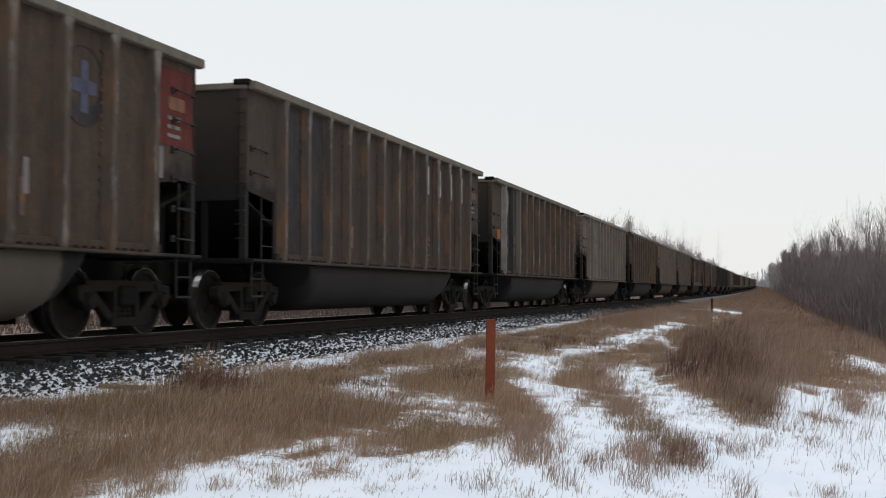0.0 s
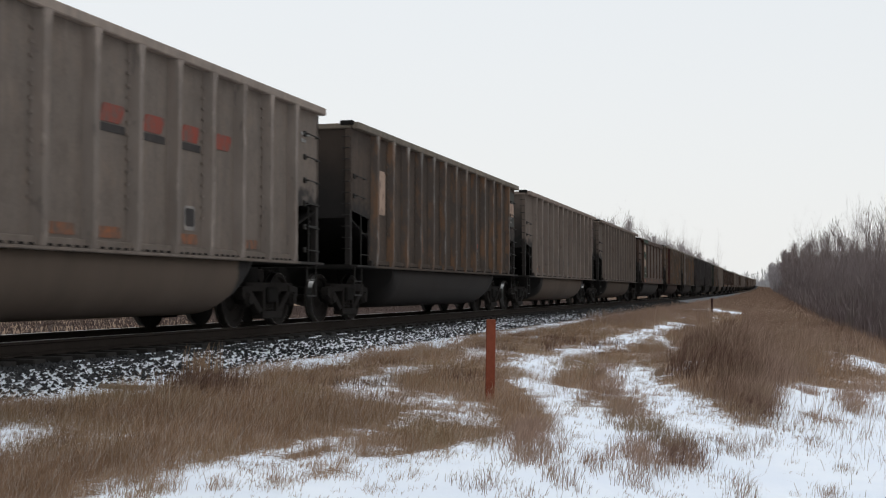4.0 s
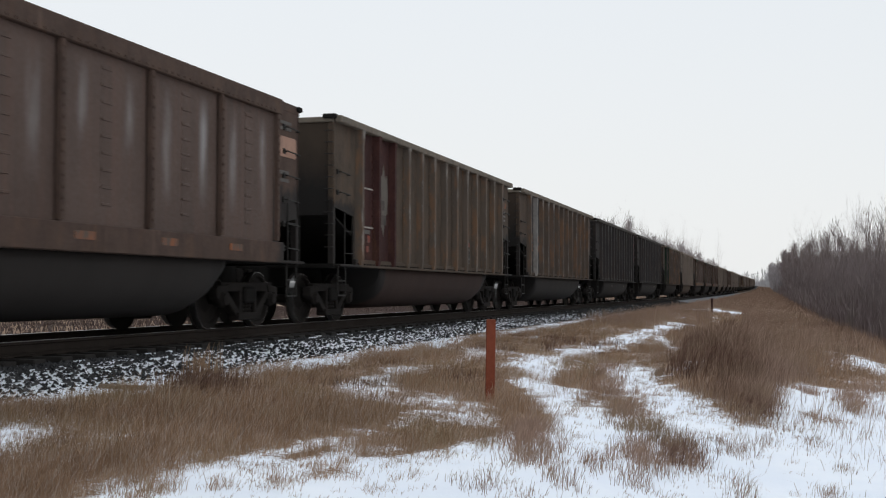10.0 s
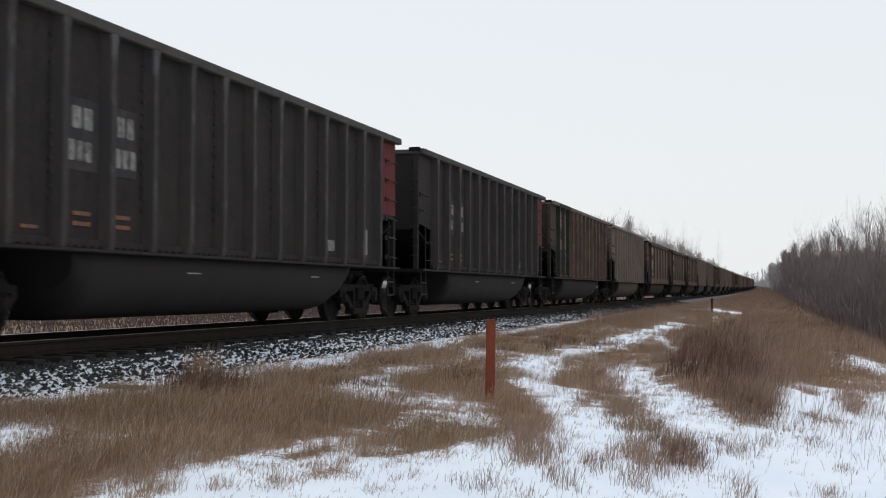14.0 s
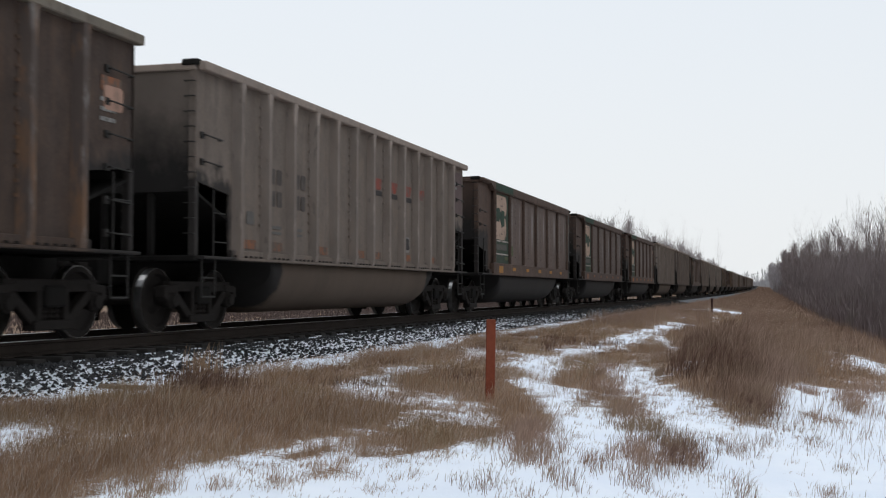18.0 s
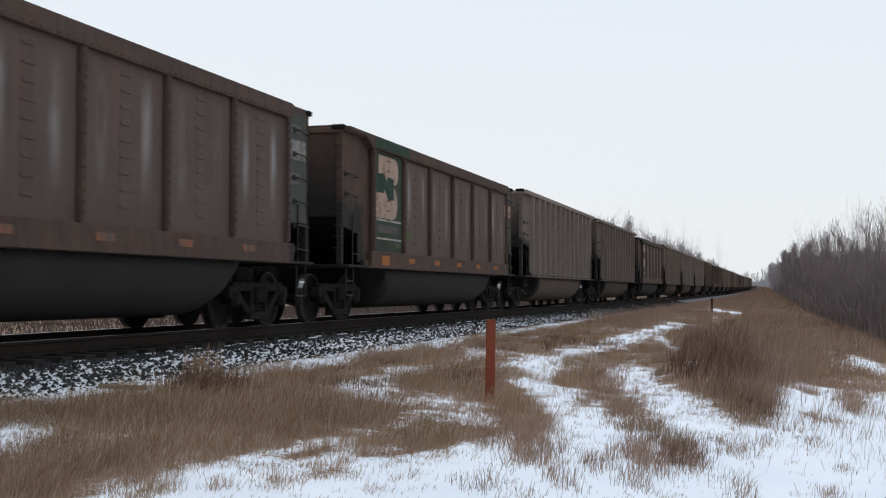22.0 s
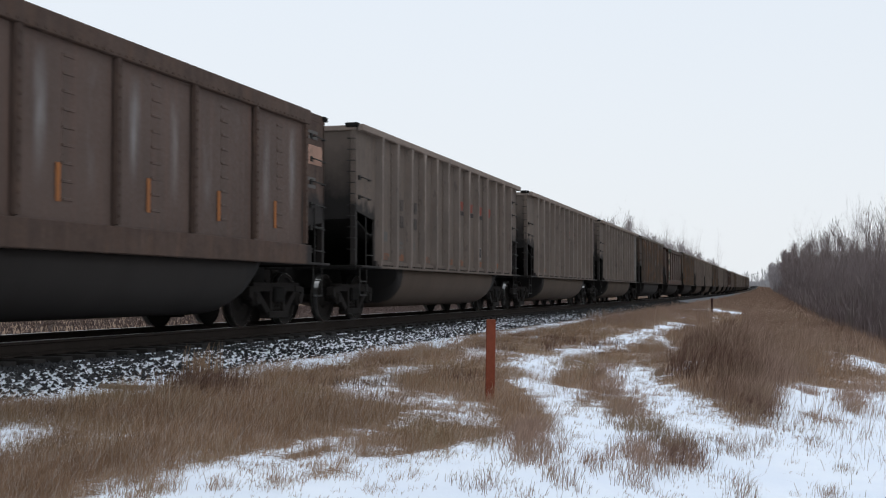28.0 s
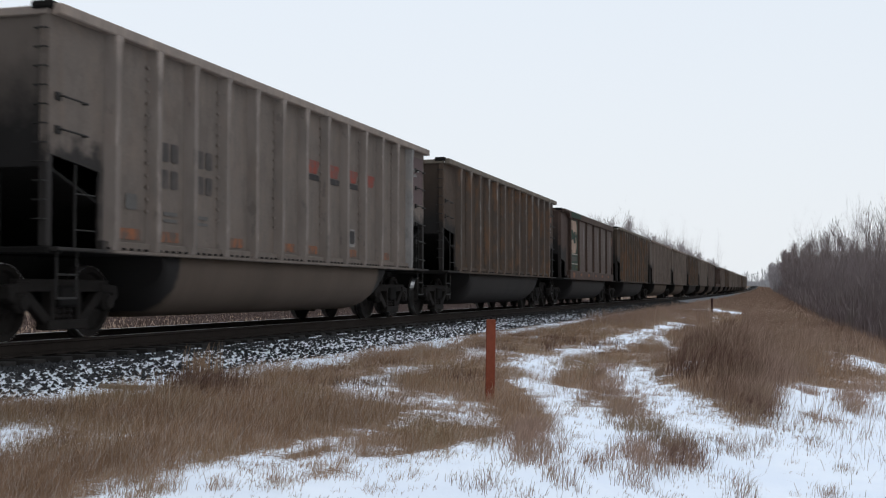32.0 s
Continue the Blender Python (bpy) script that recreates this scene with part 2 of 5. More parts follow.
def prism(bm, outline, a, b, plane="x"):
    """A closed outline drawn out from a to b along the axis that plane names."""
    def at(p, w):
        return {"x": (w, p[0], p[1]), "y": (p[0], w, p[1]), "z": (p[0], p[1], w)}[plane]
    lo, hi = [bm.verts.new(at(p, a)) for p in outline], [bm.verts.new(at(p, b)) for p in outline]
    n = len(outline)
    bm.faces.new(lo[::-1]), bm.faces.new(hi)
    for i in range(n):
        bm.faces.new((lo[i], lo[(i + 1) % n], hi[(i + 1) % n], hi[i]))


def tube(bm, p, q, r0, r1=None, n=8):
    p, q = Vector(p), Vector(q)
    r1 = r0 if r1 is None else r1
    d = (q - p).normalized()
    a = d.orthogonal().normalized()
    b = d.cross(a)
    rings = []
    for c, r in ((p, r0), (q, r1)):
        rings.append([bm.verts.new(c + r * (math.cos(t) * a + math.sin(t) * b)) for t in (2 * math.pi * i / n for i in range(n))])
    for i in range(n):
        bm.faces.new((rings[0][i], rings[0][(i + 1) % n], rings[1][(i + 1) % n], rings[1][i]))
    bm.faces.new(rings[0][::-1]), bm.faces.new(rings[1])


def lathe_x(bm, profile, n=28):
    """A turned shape round the x axis from (x, radius) pairs."""
    rings = []
    for x, r in profile:
        rings.append([bm.verts.new((x, r * math.cos(2 * math.pi * i / n), r * math.sin(2 * math.pi * i / n))) for i in range(n)])
    for a, b in zip(rings, rings[1:]):
        for i in range(n):
            bm.faces.new((a[i], a[(i + 1) % n], b[(i + 1) % n], b[i]))
    bm.faces.new(rings[0][::-1]), bm.faces.new(rings[-1])


def mesh_of(key, build, bevel=0.0):
    """The mesh that build(bm) makes, made once for each key."""
    if key not in CACHE:
        bm = bmesh.new()
        build(bm)
        if bevel:
            bmesh.ops.bevel(bm, geom=bm.edges[:], offset=bevel, segments=1, affect="EDGES", clamp_overlap=True)
        bmesh.ops.recalc_face_normals(bm, faces=bm.faces)
        me = bpy.data.meshes.new(str(key[0]) if isinstance(key, tuple) else key)
        bm.to_mesh(me)
        bm.free()
        CACHE[key] = me
    return CACHE[key]


def part(name, mesh, material, parent=None, at=None, label=""):
    """One mesh object under a thing or part; alike ones share their mesh."""
    key = ("with", mesh.name, material.name)
    if key not in CACHE:
        me = mesh.copy()
        me.materials.append(material)
        CACHE[key] = me
    ob = new(name, CACHE[key])
    if parent:
        ob.parent = parent
    if at is not None:
        ob.matrix_basis = at
    if label:
        ob["label"] = label
    return ob


def sheet(name, verts, faces, material, smooth=False):
    me = bpy.data.meshes.new(name)
    me.from_pydata(verts, [], faces)
    me.materials.append(material)
    if smooth:
        me.shade_smooth()
    return new(name, me)


# ---- the lie of the land ----
TRACK_X = -9.354


def bend(y):
    """Where the track's centre lies: a very long left-hand curve on a slight rise."""
    yy = min(max(0.0, y), 1500.0)
    return TRACK_X - 1.0e-5 * yy * yy, 0.8e-5 * min(max(0.0, y - 50.0), 700.0) ** 2


SX = np.array([-4000, -60, -8, -4.5, -2.6, 2.5, 2.75, 5.4, 7.4, 9.4, 11.4, 14, 17, 60, 4000.0])
SZ = np.array([-1.3, -1.1, -1.0, -0.7, -0.4, -0.4, -0.42, -0.62, -0.85, -1.0, -1.1, -1.7, -2.0, -2.0, -2.0])


def land(x, y):
    cx, cz = bend(y)
    s = x - cx
    z = float(np.interp(s, SX, SZ)) + cz
    if s > 3.0 or s < -4.0:
        w = min(1.0, (abs(s) - 3.0) / 2.0)
        z += w * (0.10 * noise.noise((x * 0.35, y * 0.35, 3.1)) + 0.05 * noise.noise((x * 1.3, y * 1.3, 7.7)))
        z += w * 0.35 * math.exp(-(((x + 0.9) / 1.2) ** 2 + ((y - 22.0) / 6.0) ** 2)) if s > 3 else 0.0
    return z


def make_ground():
    xs = sorted({-4000, -1500, -600, -250, -120, -70, *np.arange(-50, -14, 3.0), *np.arange(-14, -6.5, 0.5), *np.arange(-6.5, 3.1, 0.16), *np.arange(3.5, 20, 0.8), 25, 40, 80, 200, 600, 1500, 4000})
    ys = sorted({-600, -200, -80, -40, -20, -10, *np.arange(-5, 5, 1.0), *np.arange(5, 36, 0.2), *np.arange(36, 80, 1.0), *np.arange(80, 300, 8.0), *np.arange(300, 1000, 40.0), 1300, 2000, 4500})
    verts = [(float(x), float(y), land(float(x), float(y))) for y in ys for x in xs]
    w = len(xs)
    faces = [(j * w + i, j * w + i + 1, j * w + i + w + 1, j * w + i + w) for j in range(len(ys) - 1) for i in range(w - 1)]
    g = sheet("ground", verts, faces, M_SNOW, True)
    lit = g.data.attributes.new("litter", "FLOAT", "POINT")
    lit.data.foreach_set("value", [cover(x, y) if -7.5 < x < 6 and 4 < y < 85 else 1.25 if x < -26 or y > 150 or (x < -15 and noise.noise((x * 0.3, y * 0.1, 0)) > -0.25) or (y > 60 and x > -7.3) else 0.25 for x, y, z in verts])
    return tagged(g, "uneven field under thin patchy snow and dead grass", "ground", kind="structure")


# ---- dry grass: bare lanes are wheel ruts and drifts where snow shows ----
LANES = [([(-3.47, 45.0), (-3.70, 33.0), (-3.80, 26.5), (-3.95, 22.4), (-4.02, 20.0), (-3.75, 18.0), (-3.05, 15.5), (-2.46, 13.9), (-2.03, 12.9), (-1.45, 11.3)], 0.38, 0.12),
         ([(-3.68, 35.0), (-2.90, 31.0), (-2.0, 25.0)], 0.24, 0.35),
         ([(-2.88, 21.3), (-1.99, 17.4), (-1.51, 15.7), (-1.08, 13.9), (-0.77, 13.0), (-0.39, 12.2)], 0.40, 0.04),
         ([(-7.25, 4.0), (-7.16, 9.7), (-6.85, 10.6), (-6.81, 12.3), (-6.5, 13.4), (-6.46, 15.8), (-6.7, 20.6), (-6.6, 24.0), (-6.48, 28.7), (-6.5, 36.7), (-6.9, 50.0), (-7.2, 66.0)], 0.32, 0.15),
         ([(-7.5, 6.5), (-7.12, 9.7), (-6.85, 10.9), (-6.75, 12.0)], 0.50, 0.0),
         ([(-3.62, 9.4), (-3.50, 11.9), (-3.2, 11.7), (-2.8, 11.2)], 0.15, 0.80), ([(-5.2, 16.0), (-4.9, 15.5)], 0.25, 0.45),
         ([(0.14, 15.0), (0.45, 19.4), (0.8, 16.0), (1.3, 15.0)], 0.40, 0.1),
         ([(1.30, 33.0), (1.73, 28.7), (2.1, 25.0)], 0.40, 0.15),
         ([(-4.2, 72.0), (-2.6, 76.0)], 1.6, 0.0)]
# where the grass stops towards the open snow: y over x
EDGE_X = (-7.0, -4.28, -4.0, -3.9, -3.8, -3.47, -2.94, -2.72, -2.45, -2.25, -1.5, -1.0, -0.6, -0.3, 0.0, 0.3, 0.8, 1.6, 3.0)
EDGE_Y = (1.5, 4.6, 5.9, 6.5, 7.0, 7.4, 7.8, 8.7, 10.2, 11.6, 12.1, 12.0, 12.4, 13.6, 15.4, 17.8, 18.6, 19.5, 21.0)


def lane_gap(x, y):
    """0 in the middle of a bare lane, rising past 1 outside it."""
    best = 9.0
    for pts, w, faint in LANES:
        for (ax, ay), (bx, by) in zip(pts, pts[1:]):
            dx, dy = bx - ax, by - ay
            t = min(1, max(0, ((x - ax) * dx + (y - ay) * dy) / (dx * dx + dy * dy)))
            best = min(best, faint + math.hypot(x - ax - t * dx, y - ay - t * dy) / w)
    return best


def cover(x, y):
    """How thick the grass stands, 0 to 1."""
    d = min(1.0, max(0.0, (lane_gap(x, y) + 0.55 * noise.noise((x * 2.1, y * 0.40, 0.0)) + 0.9 * noise.noise((x * 6.5, y * 1.3, 2.0)) + 0.6 * noise.noise((x * 17.0, y * 4.0, 3.0)) - 0.62) * 0.85))
    d = 0.30 + 0.70 * d
    edge = float(np.interp(x, EDGE_X, EDGE_Y))
    d *= min(1.0, max(0.012, (y - edge + 0.45 + 1.1 * noise.noise((x * 1.6, y * 0.7, 5.0)) + 1.8 * noise.noise((x * 6.2, y * 1.6, 6.0))) / 2.7))
    d *= min(1.0, max(0.5, 1.0 + 1.1 * noise.noise((x * 1.1, y * 0.35, 9.0))))
    return max(d, min(0.85, 0.15 + (y - 38) * 0.024)) if x < -5.2 and y > 38 and lane_gap(x, y) > 1.2 else d


make_ground()


# ---- railway track ----
def make_track():
    track = tagged(new("railway_track"), "single railway track on dark timber sleepers and snowy ballast", "railway track", kind="structure")
    stations = [-40, -10, *range(0, 60, 10), *range(60, 300, 20), *range(300, 801, 50)]

    def along(name, outline, material, closed=True):
        verts, faces = [], []
        n = len(outline)
        for y in stations:
            cx, cz = bend(y)
            verts += [(cx + p[0], y, cz + p[1]) for p in outline]
        for j in range(len(stations) - 1):
            for i in range(n if closed else n - 1):
                a, b = j * n + i, j * n + (i + 1) % n
                faces.append((a, b, b + n, a + n))
        ob = sheet(name, verts, faces, material)
        ob.parent = track
        return ob
    for side in (-1, 1):
        c = side * 0.755
        prof = [(-0.075, -0.172), (0.075, -0.172), (0.075, -0.155), (0.012, -0.13), (0.012, -0.045), (0.037, -0.036), (0.037, -0.004), (-0.037, -0.004), (-0.037, -0.036), (-0.012, -0.045), (-0.012, -0.13), (-0.075, -0.155)]
        along("rail", [(c + a, b) for a, b in prof], M_RAIL)
        along("rail_head", [(c - 0.034, -0.006), (c + 0.034, -0.006), (c + 0.03, 0.0), (c - 0.03, 0.0)], M_RAILHEAD)
    bed = [(-3.3, -0.75), (-2.0, -0.30), (-1.7, -0.245), (1.7, -0.245), (1.95, -0.29), (2.75, -0.47), (2.75, -0.8), (-3.3, -0.9)]
    along("ballast_bed", bed, M_BED)
    tie = mesh_of("sleeper", lambda bm: box(bm, -1.3, 1.3, -0.115, 0.115, -0.36, -0.178), 0.012)
    plate = mesh_of("tie_plate", lambda bm: box(bm, -0.14, 0.14, -0.09, 0.09, -0.180, -0.166), 0.004)
    rnd = random.Random(4)
    for i in range(230):
        y = 6.0 + i * 0.51
        cx, cz = bend(y)
        s = part("sleeper", tie, M_SLEEPER, track, pose(cx + rnd.uniform(-0.03, 0.03), y + rnd.uniform(-0.02, 0.02), cz, 0, 0, rnd.uniform(-1, 1)))
        if i < 60:
            for side in (-0.755, 0.755):
                part("tie_plate", plate, M_RAIL, s, pose(side, 0, 0))
    verts, faces = [], []
    for i in range(1100):
        y = 6.0 + (230 + i) * 0.51
        cx, cz = bend(y)
        b = len(verts)
        verts += [(cx + dx, y + dy, cz - 0.178) for dx, dy in ((-1.3, -0.11), (1.3, -0.11), (1.3, 0.11), (-1.3, 0.11))]
        verts += [(cx + dx, y + dy, cz - 0.34) for dx, dy in ((-1.3, -0.11), (1.3, -0.11), (1.3, 0.11), (-1.3, 0.11))]
        faces += [(b, b + 1, b + 2, b + 3), (b, b + 4, b + 5, b + 1), (b + 1, b + 5, b + 6, b + 2), (b + 3, b + 2, b + 6, b + 7)]
    far = sheet("far_sleepers", verts, faces, M_SLEEPER)
    far.parent = track
    tagged(far, kind="stuff")


def bed_material():
    k = Nodes("ballast_with_snow")
    st = k.n.new("ShaderNodeTexVoronoi")
    st.inputs["Scale"].default_value = 18
    k.l.new(k.coord, st.inputs["Vector"])
    c = k.mix(k.ramp(st.outputs["Distance"], 0.1, 0.6), (0.07, 0.07, 0.072), (0.02, 0.02, 0.021))
    m = k.math("ADD", k.noise(9, 6, None, 0.7), k.math("MULTIPLY", k.noise(0.9, 3), 0.35))
    xs = k.ramp(k.math("ADD", k.axis(0), k.math("MULTIPLY", k.noise(3, 4), 0.8)), -8.25, -7.75)
    bare = k.ramp(k.math("ADD", k.axis(1), k.math("MULTIPLY", k.noise(0.5, 4), 26.0)), 70.0, 110.0, 1.0, 0.25)
    xs = k.math("MULTIPLY", xs, bare)
    c = k.mix(k.math("MULTIPLY", k.ramp(m, 0.40, 0.50), xs), c, (0.80, 0.83, 0.88))
    return k.done(c, 0.9, 0.0, st.outputs["Distance"], 0.8, 0.04, 0.04)


M_BED = bed_material()
make_track()


def make_ballast():
    """Loose crushed stone on the near shoulder: joined, as nobody could count it."""
    rnd = np.random.RandomState(5)
    n = 30000
    y = 5.0 + 90.0 * rnd.rand(n) ** 2.0
    s = 1.30 + 1.50 * rnd.rand(n) ** 1.25
    z = np.interp(s, [1.35, 1.7, 1.95, 2.75, 2.9], [-0.245, -0.245, -0.29, -0.47, -0.47])
    size = (0.012 + 0.030 * rnd.rand(n) ** 1.5) * (1.0 + np.maximum(0.0, y - 30.0) * 0.012)
    base = np.array([(1, 0, -0.2), (-0.5, 0.87, -0.3), (-0.5, -0.87, -0.1), (0.2, 0.1, 0.65)])
    verts = np.empty((n, 4, 3))
    turn = rnd.rand(n) * 6.28
    jit = base[None] * (0.7 + 0.6 * rnd.rand(n, 4, 1))
    verts[:, :, 0] = (jit[:, :, 0] * np.cos(turn)[:, None] - jit[:, :, 1] * np.sin(turn)[:, None]) * size[:, None] + (TRACK_X + s)[:, None]
    verts[:, :, 1] = (jit[:, :, 0] * np.sin(turn)[:, None] + jit[:, :, 1] * np.cos(turn)[:, None]) * size[:, None] * 1.2 + y[:, None]
    verts[:, :, 2] = jit[:, :, 2] * size[:, None] + z[:, None] + 0.01
    f = (np.arange(n)[:, None, None] * 4 + np.array([(0, 1, 3), (1, 2, 3), (2, 0, 3)])[None]).reshape(-1, 3)
    ob = sheet("ballast_gravel", verts.reshape(-1, 3).tolist(), f.tolist(), M_STONE)
    tagged(ob, "dark crushed stone ballast dusted with snow", "gravel", kind="stuff")


make_ballast()


def make_drifts():
    """Thin long drifts of snow caught beside the rail foot and the sleeper ends."""
    rnd = random.Random(8)
    verts, faces = [], []
    y = 6.5
    while y < 75:
        length = rnd.uniform(0.15, 0.6) * (1.0 + y * 0.012)
        s0, wide = rnd.uniform(1.30, 1.46), rnd.uniform(0.012, 0.036)
        b = len(verts)
        n = 9
        for i in range(n):
            t = i / (n - 1)
            w = wide * math.sin(math.pi * min(0.97, max(0.03, t))) * rnd.uniform(0.6, 1.2)
            c = s0 + rnd.uniform(-0.02, 0.02)
            cx, cz = bend(y + t * length)
            verts += [(cx + c - w, y + t * length, cz - 0.25), (cx + c, y + t * length, cz - 0.222 + 0.3 * w), (cx + c + w, y + t * length, cz - 0.26)]
            if i:
                a = b + 3 * (i - 1)
                faces += [(a, a + 3, a + 4, a + 1), (a + 1, a + 4, a + 5, a + 2)]
        y += length + rnd.choice((0.1, 0.3, 0.6, 1.2))
    ob = sheet("snow_drifts", verts, faces, M_DRIFT, True)
    tagged(ob, "thin white snow drifts caught beside the rail", "snow", kind="stuff")


M_DRIFT = simple("fresh_snow", (0.80, 0.83, 0.88), 0.8, 0.0, 9, 0.25, 0.2, 0.75)
make_drifts()


# ---- the train: coal cars, each built in its own space (x across, y along, z up from the rail) ----
CAR = 16.18
HALF = 7.257
TOP = 3.83


def b_box(*a):
    return lambda bm: box(bm, *a)


def side_panel(bm, x=1.50, c=1.02, z1=2.02):
    """Side sheet with its two lower corners cut away over the end platforms."""
    z0 = 1.16
    out = [(-HALF + c, z0), (HALF - c, z0), (HALF - c, z1 - 0.12), (HALF - c - 0.02, z1), (HALF, z1 + 0.12), (HALF, 3.72), (-HALF, 3.72), (-HALF, z1 + 0.12), (-HALF + c + 0.02, z1), (-HALF + c, z1 - 0.12)]
    prism(bm, out, x - 0.03, x, "x")


def rib(bm, bolted=False):
    """A deep pressed hat-section stake with splayed flanks, its foot on the sill and its head flared under the chord."""
    rings = []
    for z, w, f, d in ((1.09, 0.13, 0.066, 0.105), (1.22, 0.125, 0.058, 0.125), (3.30, 0.115, 0.052, 0.128), (3.60, 0.12, 0.060, 0.135), (3.71, 0.135, 0.080, 0.145)):
        rings.append([bm.verts.new((1.50 + x, y, z)) for y, x in ((-w, -0.004), (-f, d), (f, d), (w, -0.004))])
    for a, b in zip(rings, rings[1:]):
        for i in range(4):
            bm.faces.new((a[i], a[(i + 1) % 4], b[(i + 1) % 4], b[i]))
    bm.faces.new(rings[0][::-1]), bm.faces.new(rings[-1])
    if bolted:
        for j in range(13):
            z = 1.62 + j * 0.155
            box(bm, 1.496, 1.535, -0.165, -0.128, z - 0.019, z + 0.019)


def bolted_rib(bm):
    rib(bm, True)


def thin_rib(bm):
    """A narrow capping strip between two wide panels, with a row of bolt heads."""
    prism(bm, [(1.585, -0.06), (1.64, -0.04), (1.64, 0.04), (1.585, 0.06)], 1.40, 3.445, "z")
    for j in range(15):
        z = 1.50 + j * 0.132
        box(bm, 1.636, 1.656, -0.016, 0.016, z - 0.016, z + 0.016)


def sill_bolts(bm):
    """Row of bolt heads along the lower edge of the side."""
    for j in range(70):
        y = -HALF + 1.15 + j * 0.176
        box(bm, 1.555, 1.578, y - 0.034, y + 0.034, 1.098, 1.124)


def fascia_bolts(bm):
    for j in range(72):
        y = -5.85 + j * 0.166
        box(bm, 1.652, 1.668, y - 0.018, y + 0.018, 3.462, 3.490)


def tub(bm):
    """The belly between the trucks: flat sides, rounded bilge, ends swept up."""
    half = [(1.46, 1.06), (1.455, 0.90), (1.43, 0.76), (1.38, 0.62), (1.30, 0.49), (1.19, 0.39), (1.05, 0.31), (0.88, 0.26), (0.65, 0.23)]
    sec = half + [(-x, z) for x, z in half[::-1]]
    rings = []
    for y, up in ((-4.45, 0.34), (-4.30, 0.12), (-4.0, 0.0), (4.0, 0.0), (4.30, 0.12), (4.45, 0.34)):
        rings.append([bm.verts.new((x, y + (0.25 * (z - 0.29) if y > 0 else -0.25 * (z - 0.29)), z + up * (1.06 - z) / 0.83)) for x, z in sec])
    for a, b in zip(rings, rings[1:]):
        for i in range(len(sec)):
            bm.faces.new((a[i], a[(i + 1) % len(sec)], b[(i + 1) % len(sec)], b[i]))
    bm.faces.new(rings[0][::-1]), bm.faces.new(rings[-1])
    for f in bm.faces:
        f.smooth = abs(f.normal.y) < 0.9 if len(f.verts) == 4 else False


def staple(bm, a, b, out, r=0.012):
    """A bent grab iron from a to b that stands off by out."""
    a, b, out = Vector(a), Vector(b), Vector(out)
    tube(bm, a, a + out, r, n=5), tube(bm, a + out, b + out, r, n=5), tube(bm, b + out, b, r, n=5)


def side_frame(bm):
    """Cast truck side frame: compression bar, two raking tension arms, columns, spring seat and pedestals."""
    def bar(p, q, w, x0=-0.06, x1=0.06):
        p, q = Vector((0, *p)), Vector((0, *q))
        d = (q - p).normalized()
        s = Vector((0, -d.z, d.y)) * w / 2
        prism(bm, [tuple(v)[1:] for v in (p - s, q - s, q + s, p + s)], x0, x1, "x")
    bar((-0.95, 0.66), (0.95, 0.66), 0.15)
    bar((-0.86, 0.62), (-0.30, 0.20), 0.13)
    bar((0.86, 0.62), (0.30, 0.20), 0.13)
    bar((-0.40, 0.19), (0.40, 0.19), 0.12, -0.10, 0.10)
    bar((-0.27, 0.20), (-0.27, 0.62), 0.09, -0.07, 0.07)
    bar((0.27, 0.20), (0.27, 0.62), 0.09, -0.07, 0.07)
    for s in (-1, 1):
        prism(bm, [(s * 0.72, 0.70), (s * 1.12, 0.66), (s * 1.13, 0.50), (s * 1.02, 0.44), (s * 1.02, 0.58), (s * 0.76, 0.58)], -0.08, 0.08, "x")


def wheel(bm, x):
    s = 1 if x > 0 else -1
    prof = [(x - s * 0.07, 0.10), (x - s * 0.07, 0.40), (x - s * 0.070, 0.487), (x - s * 0.045, 0.485), (x - s * 0.035, 0.461), (x + s * 0.065, 0.453), (x + s * 0.07, 0.445), (x + s * 0.07, 0.385), (x + s * 0.02, 0.36), (x + s * 0.005, 0.20), (x + s * 0.075, 0.13), (x + s * 0.08, 0.10)]
    lathe_x(bm, prof)


def tread(bm, x):
    s = 1 if x > 0 else -1
    n = 28
    rings = [[bm.verts.new((px, r * math.cos(2 * math.pi * i / n), r * math.sin(2 * math.pi * i / n))) for i in range(n)] for px, r in ((x - s * 0.028, 0.464), (x + s * 0.064, 0.4572), (x + s * 0.064, 0.450), (x - s * 0.028, 0.455))]
    for a, b in zip(rings, rings[1:] + rings[:1]):
        for i in range(n):
            bm.faces.new((a[i], a[(i + 1) % n], b[(i + 1) % n], b[i]))


def springs(bm):
    lathe_x(bm, [(0.25 + j * 0.033, 0.058 if j % 2 else 0.036) for j in range(9)], 10)
    for v in bm.verts:
        v.co = Vector((v.co.y, v.co.z, v.co.x))


def coupler(bm):
    box(bm, -0.07, 0.07, 0.0, 0.50, 0.80, 0.93)
    prism(bm, [(-0.13, 0.45), (0.10, 0.45), (0.16, 0.56), (0.11, 0.70), (0.03, 0.74), (0.02, 0.64), (-0.05, 0.62), (-0.09, 0.73), (-0.16, 0.70)], 0.74, 0.99, "z")


def hose(bm):
    pts = [(0.3, 0.05, 0.78), (0.32, 0.3, 0.62), (0.25, 0.55, 0.42), (0.12, 0.78, 0.40)]
    for a, b in zip(pts, pts[1:]):
        tube(bm, a, b, 0.022, n=6)


WHEELSETS = []


